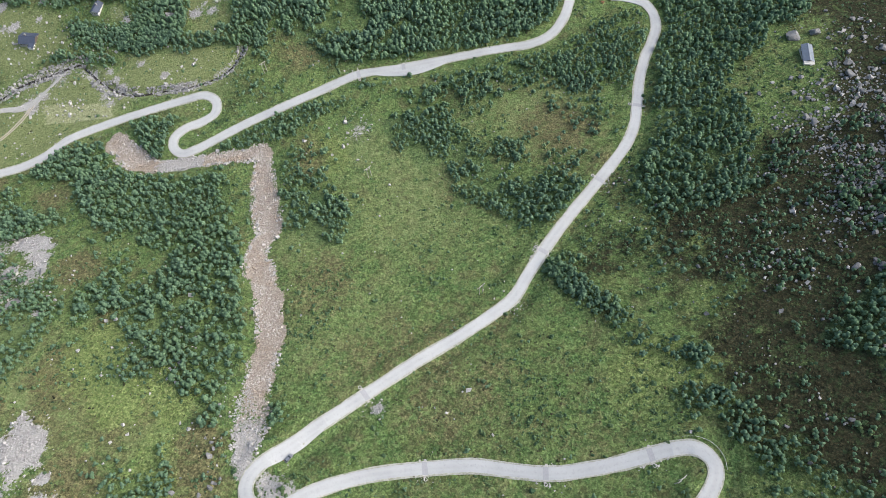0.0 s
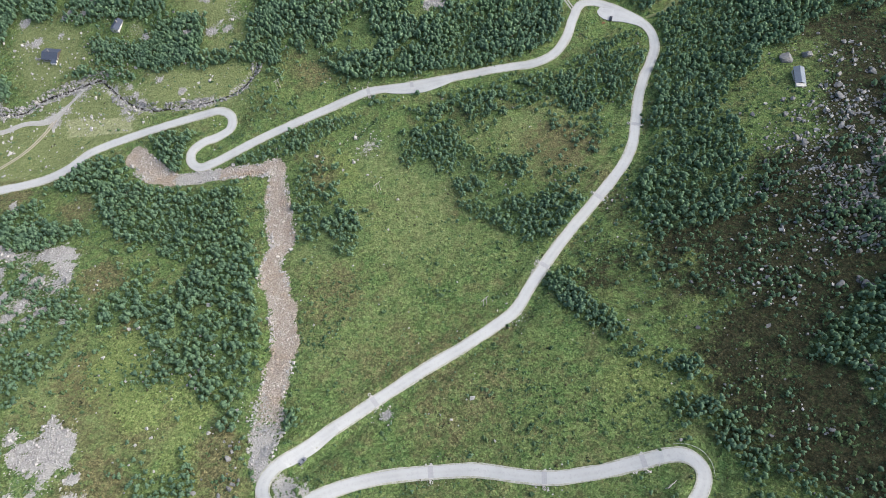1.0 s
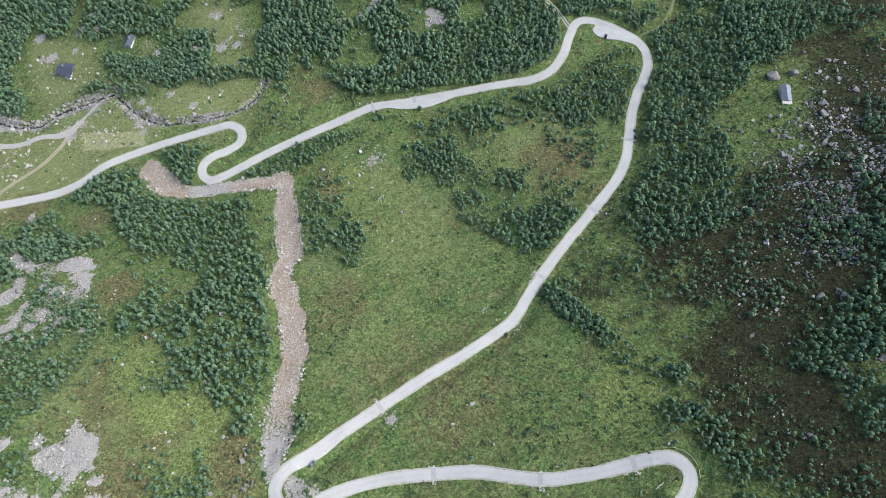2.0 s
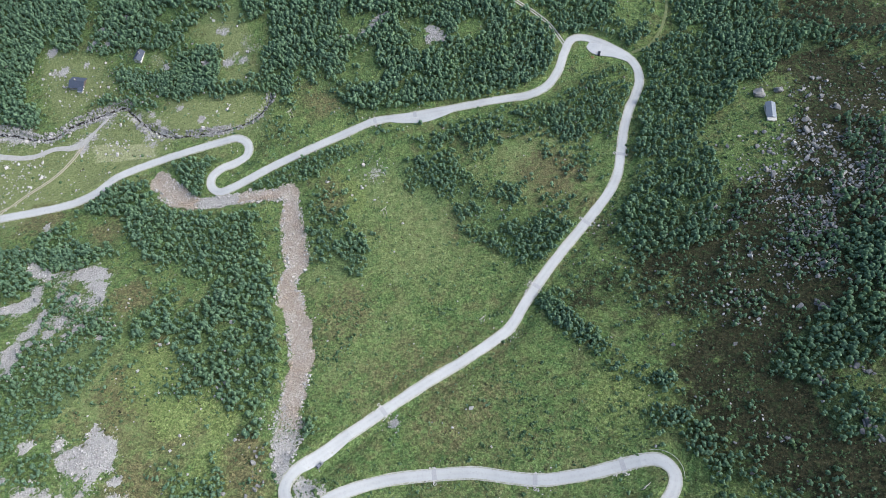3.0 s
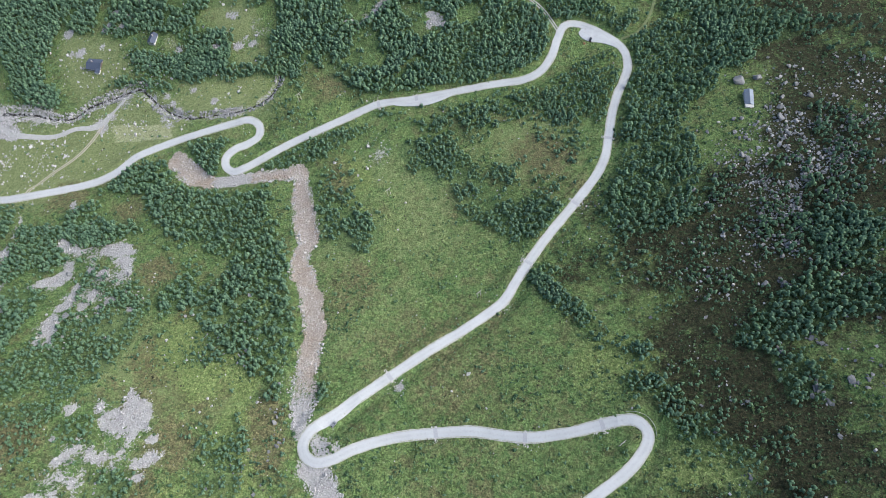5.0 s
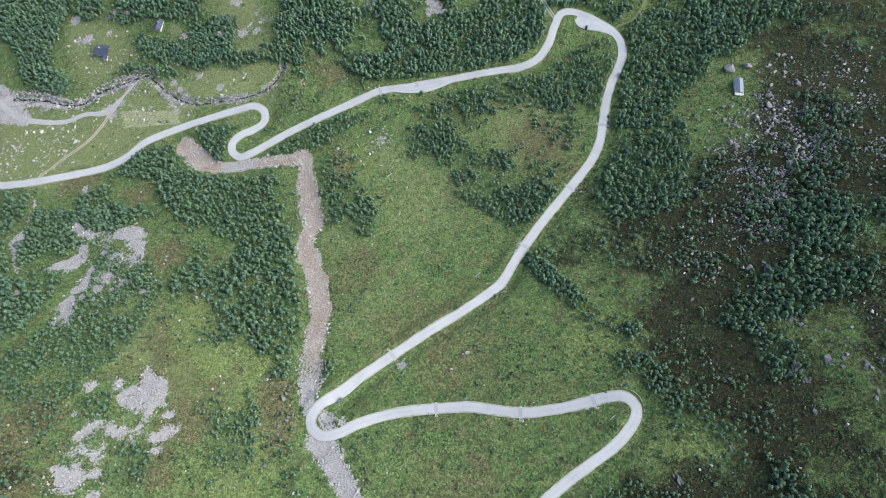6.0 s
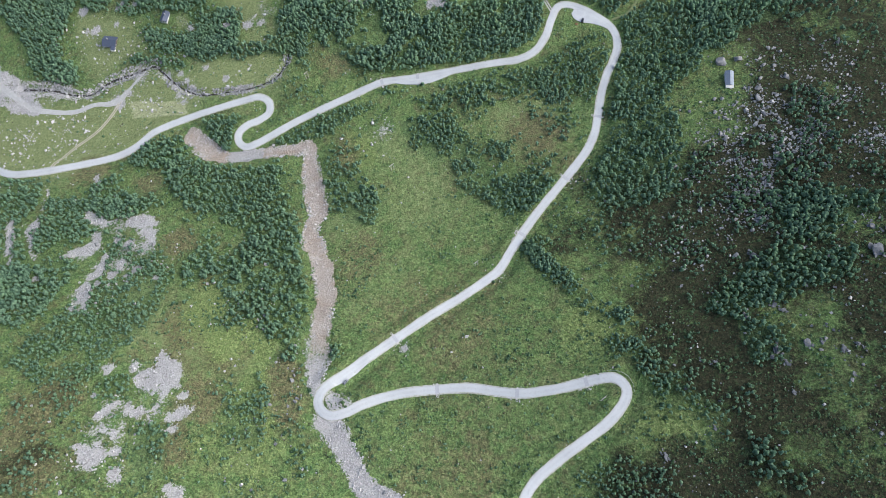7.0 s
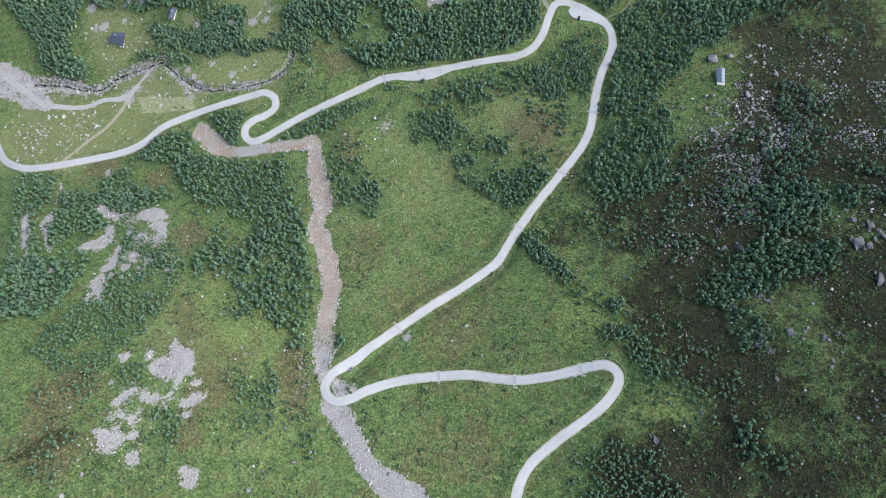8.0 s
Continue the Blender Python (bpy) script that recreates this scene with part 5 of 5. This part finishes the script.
def house(name, x, y, rz, wide, long, wall_h, roof_h, walls, roofing, label, windows=2, chimney=True, porch=False, terrace=False):
    """A gabled house whose ridge runs along its own y."""
    ob = tagged(base(name, x, y, rz, 0.1), label, "house")
    t = 0.22
    part("foundation", box((wide + 0.2, long + 0.2, 2.6), (0, 0, -1.0), 0.04), M_CONCRETE, ob, "grey stone foundation")
    w0, w1 = wide / 2, long / 2
    for sx in (-1, 1):
        wall = part("wall", box((t, long - 2 * t, wall_h), (sx * (w0 - t / 2), 0, 0.3 + wall_h / 2)), walls, ob)
        for k in range(windows):
            yy = (k - (windows - 1) / 2) * long / windows
            win = part("window", box((0.06, 1.15, 1.15), (sx * (w0 + 0.033), yy, 0.3 + wall_h * 0.58), 0.01), M_WHITE, wall, "white framed window")
            part("pane", box((0.03, 0.95, 0.95), (sx * (w0 + 0.055), yy, 0.3 + wall_h * 0.58)), M_PANE, win)
    for sy in (-1, 1):
        gable = [(-w0, 0.3), (w0, 0.3), (w0, 0.3 + wall_h), (0, 0.3 + wall_h + roof_h), (-w0, 0.3 + wall_h)]
        bm = prism(gable, t)
        bmesh.ops.translate(bm, vec=(0, sy * (w1 - t / 2), 0), verts=bm.verts)
        wall = part("wall", bm, walls, ob)
        for u in (-0.25, 0.25):
            win = part("window", box((1.1, 0.06, 1.15), (u * wide * 1.1, sy * (w1 + 0.033), 0.3 + wall_h * 0.58), 0.01), M_WHITE, wall, "white framed window")
            part("pane", box((0.9, 0.03, 0.95), (u * wide * 1.1, sy * (w1 + 0.055), 0.3 + wall_h * 0.58)), M_PANE, win)
        if sy < 0:
            door = part("door", box((0.95, 0.07, 2.0), (0, -(w1 + 0.037), 1.32), 0.01), M_BOARDS, wall, "dark wooden door")
            part("handle", box((0.05, 0.06, 0.14), (0.36, -(w1 + 0.10), 1.3)), M_STEEL, door)
    tilt = math.degrees(math.atan2(roof_h, w0))
    run = math.hypot(w0, roof_h) + 0.55
    for sx in (-1, 1):
        c, s = math.cos(radians(tilt)), math.sin(radians(tilt))
        mid = (sx * (run / 2) * c, 0, 0.3 + wall_h + roof_h + 0.13 - (run / 2) * s)
        slope = part("roof", box((run, long + 0.9, 0.16), mid, 0.02, (0, sx * tilt, 0)), roofing, ob)
        for k in range(5):
            d = run * (k + 0.5) / 5
            at = (sx * d * c, 0, 0.3 + wall_h + roof_h + 0.225 - d * s)
            part("roof_course", box((0.09, long + 0.86, 0.05), at, 0.0, (0, sx * tilt, 0)), roofing, slope)
        part("gutter", rod(0.07, 0.07, long + 0.9, (sx * (run * c + 0.02), (long + 0.9) / 2, 0.3 + wall_h + roof_h + 0.05 - run * s), (90, 0, 0)), M_STEEL, ob)
    part("ridge_cap", box((0.34, long + 0.95, 0.10), (0, 0, 0.3 + wall_h + roof_h + 0.22), 0.03), roofing, ob)
    if chimney:
        stack = part("chimney", box((0.8, 0.8, 2.0), (w0 * 0.18, long * 0.12, 0.3 + wall_h + roof_h + 0.5), 0.02), M_BRICK, ob, "soot-grey brick chimney")
        part("chimney_cap", box((0.95, 0.95, 0.12), (w0 * 0.18, long * 0.12, 0.3 + wall_h + roof_h + 1.56), 0.02), M_CONCRETE, stack)
    if porch:
        p = part("porch", box((3.6, 3.8, 2.3), (-w0 - 1.9, -w1 + 1.6, 1.35), 0.02), M_WHITE, ob, "white boarded porch")
        part("roof", box((4.0, 4.3, 0.18), (-w0 - 1.95, -w1 + 1.6, 2.66), 0.02, (0, -9, 0)), roofing, p)
        part("window", box((1.6, 0.06, 1.0), (-w0 - 1.9, -w1 - 0.333, 1.5), 0.01), M_PANE, p)
    if terrace:
        top = max(level(x, y - w1 - 3.0) - level(x, y) + 0.3, 0.4)
        part("terrace", box((wide + 0.6, 2.4, 3.0), (0, -w1 - 1.35, top - 1.5), 0.12), M_LIME, ob, "whitewashed stone terrace")
        for k in range(3):
            part("step", box((1.3, 0.35, 0.17), (wide * 0.2, -w1 - 2.75 - 0.34 * k, top - 0.2 - 0.17 * k), 0.01), M_CONCRETE, ob)
    return ob


def car(x, y, rz, paint_mat, label):
    """A small parked hatchback, nose along its own y."""
    ob = tagged(base("car", x, y, rz, 0.28), label, "car", "parked cars")
    side = [(-2.05, 0.32), (2.05, 0.32), (2.12, 0.62), (1.95, 0.86), (1.0, 0.98), (-1.85, 1.02), (-2.1, 0.85), (-2.12, 0.5)]
    bm = prism(side, 1.74, "x")
    bmesh.ops.bevel(bm, geom=bm.edges[:], offset=0.06, segments=2, affect="EDGES")
    part("body", bm, paint_mat, ob)
    glass = prism([(1.05, 0.97), (0.35, 1.42), (-1.45, 1.45), (-1.9, 1.0)], 1.50, "x")
    bmesh.ops.bevel(glass, geom=glass.edges[:], offset=0.05, segments=1, affect="EDGES")
    cabin = part("cabin_glass", glass, M_PANE, ob, "dark tinted glass")
    part("roof_panel", box((1.30, 1.75, 0.05), (0, -0.55, 1.465), 0.02), paint_mat, cabin)
    for sx in (-1, 1):
        part("pillar", box((0.05, 0.08, 0.46), (sx * 0.72, -0.5, 1.21), 0.01), paint_mat, cabin)
        part("mirror", box((0.20, 0.10, 0.13), (sx * 0.96, 0.72, 0.98), 0.03), paint_mat, ob)
        part("headlight", box((0.42, 0.10, 0.16), (sx * 0.58, 2.055, 0.70), 0.02), M_LAMP_CLEAR, ob)
        part("tail_light", box((0.30, 0.08, 0.22), (sx * 0.66, -2.09, 0.78), 0.02), M_LAMP_RED, ob)
        for sy in (1.28, -1.28):
            wheel = part("tyre", rod(0.31, 0.31, 0.2, (sx * 0.78 - 0.1, sy, 0.31), (0, 90, 0), 16), M_TYRE, ob)
            part("rim", rod(0.19, 0.19, 0.03, (sx * 0.885 - 0.015, sy, 0.31), (0, 90, 0), 12), M_STEEL, wheel)
    part("bumper", box((1.66, 0.12, 0.2), (0, 2.09, 0.42), 0.03), M_TYRE, ob)
    part("bumper", box((1.66, 0.12, 0.2), (0, -2.10, 0.42), 0.03), M_TYRE, ob)
    return ob


def h_pole(x, y, rz):
    """A power line's double timber pole with a crossarm and insulators."""
    ob = tagged(base("power_pole", x, y, rz), "greyed timber twin power pole with a crossarm", "power pole", "poles of the power line")
    for sx in (-1, 1):
        part("pole", rod(0.20, 0.15, 10.6, (sx * 1.1, 0, -0.8)), M_POLE, ob)
    part("crossarm", box((5.0, 0.26, 0.26), (0, 0.28, 9.5), 0.02), M_POLE, ob)
    for sx in (-1, 1):
        part("brace", rod(0.05, 0.05, 2.6, (sx * 1.05, 0.3, 7.4), (0, -sx * 52, 0)), M_POLE, ob)
    for sx in (-2.1, 0, 2.1):
        part("insulator", rod(0.08, 0.05, 0.4, (sx, 0.28, 9.62)), M_WHITE, ob, "white porcelain insulator")
    return ob


def culvert(x, y):
    """A patched strip across the road over a pipe, with a headwall on each side and a basin on the uphill side."""
    k = int(nearest(np.array([x]), np.array([y]), ROAD_PLAN)[1][0])
    k = min(max(k, 3), len(ROAD_PLAN) - 4)
    d = ROAD_PLAN[k + 2] - ROAD_PLAN[k - 2]
    rz = math.degrees(math.atan2(d[1], d[0]))
    pitch = math.degrees(math.atan2(ROAD_Z[k + 2] - ROAD_Z[k - 2], np.linalg.norm(d)))
    ob = new("culvert")
    ob.matrix_basis = pose(*ROAD_PLAN[k], ROAD_Z[k] + 0.22) @ pose(0, 0, 0, 0, 0, rz) @ pose(0, 0, 0, 0, -pitch, 0)
    tagged(ob, "concrete road culvert with pale headwalls and a darker asphalt patch", "culvert", "road culverts")
    h = ROAD_HALF
    bm = prism([(-h - 0.2, -0.08), (h + 0.1, -0.08), (h + 0.1, 0.02), (h * 0.5, 0.075), (0, 0.105), (-h * 0.5, 0.075), (-h - 0.2, 0.02)], 2.4, "x")
    part("patch", bm, M_PATCH, ob, "darker asphalt patch")
    for s in (-1, 1):
        part("headwall", box((2.0, 0.4, 0.9), (0, s * (h + 0.35), -0.2), 0.05), M_CONCRETE, ob)
        part("apron", box((1.1, 0.8, 0.3), (0.3 * s, s * (h + 0.95), -0.2), 0.08, (0, 0, 8 * s)), M_CONCRETE, ob)
    ring = bmesh.new()
    for k in range(16):
        a = 2 * math.pi * k / 16
        for r, z in ((0.55, -0.6), (0.55, 0.1), (0.85, 0.1), (0.85, -0.6)):
            ring.verts.new((r * math.cos(a), r * math.sin(a) - h - 1.9, z))
    ring.verts.ensure_lookup_table()
    for k in range(16):
        for j in range(4):
            a, b = 4 * k + j, 4 * k + (j + 1) % 4
            ring.faces.new([ring.verts[i] for i in (a, b, (b + 4) % 64, (a + 4) % 64)])
    bmesh.ops.recalc_face_normals(ring, faces=ring.faces)
    part("basin", ring, M_CONCRETE, ob, "round concrete inlet basin")
    return ob


def guard_rail(points):
    """A low steel rail on posts along a plan line."""
    line = spline(points, 1.0)
    ob = tagged(base("guard_rail", *line[0, :2]), "galvanised steel guard rail round the hairpin bend", "guard rail")
    z = land(line[:, 0], line[:, 1]) - level(*line[0, :2])
    v = np.column_stack([line[:, :2] - line[0, :2], z])
    bm = bmesh.new()
    rows = [[bm.verts.new(p + np.array(o)) for o in ((0, 0, 0.45), (0, 0, 0.78), (0.09, 0.09, 0.78), (0.09, 0.09, 0.45))] for p in v]
    for a, b in zip(rows, rows[1:]):
        for j in range(4):
            bm.faces.new((a[j], a[(j + 1) % 4], b[(j + 1) % 4], b[j]))
    bmesh.ops.recalc_face_normals(bm, faces=bm.faces)
    part("rail", bm, M_STEEL, ob)
    for p in v[::4]:
        part("post", box((0.1, 0.12, 1.2), (p[0] - 0.08, p[1] - 0.08, p[2] + 0.15)), M_STEEL, ob)
    return ob


def picnic_table(x, y, rz):
    """A timber table with a bench on either side, on two crossed frames."""
    ob = tagged(base("picnic_table", x, y, rz), "reddish brown timber picnic table beside the passing place", "picnic table")
    for k in range(5):
        part("board", box((2.0, 0.14, 0.05), (0, (k - 2) * 0.16, 0.75), 0.01), M_TIMBER, ob)
    for s in (-1, 1):
        part("bench", box((2.0, 0.30, 0.05), (0, s * 0.85, 0.45), 0.01), M_TIMBER, ob)
        part("rail", box((0.08, 1.9, 0.10), (s * 0.7, 0, 0.38), 0.01), M_TIMBER, ob)
        for u in (-1, 1):
            part("leg", box((0.08, 0.10, 0.95), (s * 0.7, u * 0.42, 0.34), 0.01, (u * 28, 0, 0)), M_TIMBER, ob)
    return ob


house("farmhouse", -299, 214.5, 84, 9.6, 12.0, 2.0, 2.2, M_BOARDS, M_SLATE, "dark boarded farmhouse with a slate roof and white porch", 3, True, True)
house("cabin", -246.5, 232.5, -12, 5.8, 9.4, 2.2, 1.8, M_WHITE, M_SLATE, "small pale cabin with a dark roof among birches", 2, True)
house("mountain_hut", 221.6, 139, -4, 5.4, 11.4, 2.0, 1.3, M_BOARDS, M_SHEET, "dark timber hut with a grey sheet metal roof beside boulders", 2, False, False, True)
car(-56.2, -92.6, -40, M_PAINT_GREY, "silver grey hatchback parked by the hairpin bend")
car(117.5, 206.5, -15, M_PAINT_DARK, "dark blue hatchback parked in the passing place")
picnic_table(112.6, 203.5, -25)
for px, py in ((-111.5, 165), (-35.2, 76.9), (30.1, -7.6), (107, -103.4)):
    h_pole(px, py, 40)
for cx, cy in CULVERTS[:-1]:
    culvert(cx, cy)
guard_rail([(112, -85.2), (118, -85.6), (123.5, -88.5), (126.6, -93.5), (127, -99)])


# ---- single birches and boulders ----
def single_trees():
    makes = []
    for k in range(6):
        ob = tagged(new("birch_tree"), "single green mountain birch with a rounded crown", "tree", "single birches")
        shape = crown_shape(700 + k, 1.0 + 0.08 * k, 12, 30)
        array_part("crown", (shape[0] + (0, 0, 0.45), shape[1]), M_BIRCH, ob, 0.15 + 0.14 * k)
        array_part("trunk", trunk_shape(1.3), M_BARK, ob)
        for j in range(3):
            v, f = trunk_shape(1.0)
            lean = Matrix.Translation((0.02, 0.0, 0.5 + 0.2 * j)) @ Euler((radians(42), 0, 2.1 * j + k)).to_matrix().to_4x4()
            array_part("limb", (v * (0.45, 0.45, 0.75) @ np.array(lean.to_3x3()).T + np.array(lean.translation), f), M_BARK, ob)
        makes.append(ob)
    x, y = [], []
    for spacing, size, outline in SINGLE:
        a, b = jittered(outline, spacing)
        ok = (fbm(a, b, 18, 2, 90) > -0.25) & clear_of_ways(a, b)
        x, y = np.append(x, a[ok]), np.append(y, b[ok])
    x, y = x[:300], y[:300]
    z = land(x, y)
    for k, (px, py, pz) in enumerate(zip(x, y, z)):
        s = rng.uniform(0.75, 1.3)
        m = Matrix.LocRotScale((px, py, pz - 0.15), Euler((0, 0, rng.uniform(0, 6.28))), (s, s, s * rng.uniform(0.9, 1.15)))
        if k < len(makes):
            makes[k].matrix_basis = m
        else:
            copy_thing(makes[k % len(makes)], m)


def single_boulders():
    spots = [(2.2, -69, 0.6), (73.2, 77.3, 1.0), (8, -69.3, 0.5), (151.4, -82.4, 1.2), (228.7, -75.7, 1.3), (239, -93.5, 1.5), (233.1, -68.7, 1.1), (246.4, -85.1, 1.2), (-25.8, -159.7, 1.6), (-105.1, -159.4, 1.5), (-111.9, -170.3, 1.3), (197.7, -10.5, 2.0), (-214, 12, 2.0), (-258, 12, 2.4)]
    spots += BIG_BOULDERS + PALE_BOULDERS
    x, y = around(BOULDER_FIELD + BOULDER_CLUSTERS, 34)
    ok = clear_of_ways(x, y, 1.5) & (fbm(x, y, 12, 3, 88) > -0.05)
    spots += [(a, b, s) for a, b, s in zip(x[ok][:230], y[ok][:230], np.clip(rng.lognormal(-0.2, 0.3, 230), 0.5, 1.6))]
    meshes = []
    for shape in BOULDERS:
        ob = sheet("boulder", shape[0], shape[1], M_STONE)
        meshes.append(ob.data)
        bpy.data.objects.remove(ob)
    for k, (bx, by, s) in enumerate(spots):
        ob = new("boulder", meshes[k % len(meshes)])
        ob.matrix_basis = Matrix.LocRotScale((bx, by, level(bx, by) + 0.1 * s), Euler((0, 0, rng.uniform(0, 6.28))), (s, s * rng.uniform(0.7, 1.1), s * rng.uniform(0.7, 1.0)))
        tagged(ob, "large grey boulder half sunk in heather" if s > 2 else "grey blocky boulder lying on the slope", "boulder", "boulders on the slope")


def rock_outcrop(x, y, r):
    """A bedrock knoll: one broken hump drawn out along its strike, with split blocks about it."""
    ob = tagged(base("rock_outcrop", x, y), "blue-grey bedrock knoll breaking through the heather", "rock", "bedrock knolls")
    strike = math.atan2(-1.0, 0.75) + rng.normal() * 0.3
    turn = np.array(Euler((0, 0, -strike)).to_matrix())
    for k in range(11):
        v, f = BOULDERS[rng.integers(0, len(BOULDERS))]
        along, across = (0.0, 0.0) if k == 0 else (r * rng.normal() * 0.75, r * rng.normal() * 0.36)
        s = r * (0.72 if k == 0 else rng.uniform(0.14, 0.42))
        v = v * s * (rng.uniform(0.95, 1.4), rng.uniform(0.6, 0.9), 0.5) @ turn
        dx, dy = along * math.cos(strike) - across * math.sin(strike), along * math.sin(strike) + across * math.cos(strike)
        array_part("block", (v + (dx, dy, level(x + dx, y + dy) - level(x, y) - 0.08 * s), f), M_OUTCROP, ob)


single_trees()
single_boulders()
for ox, oy, size in OUTCROPS:
    rock_outcrop(ox, oy, size)
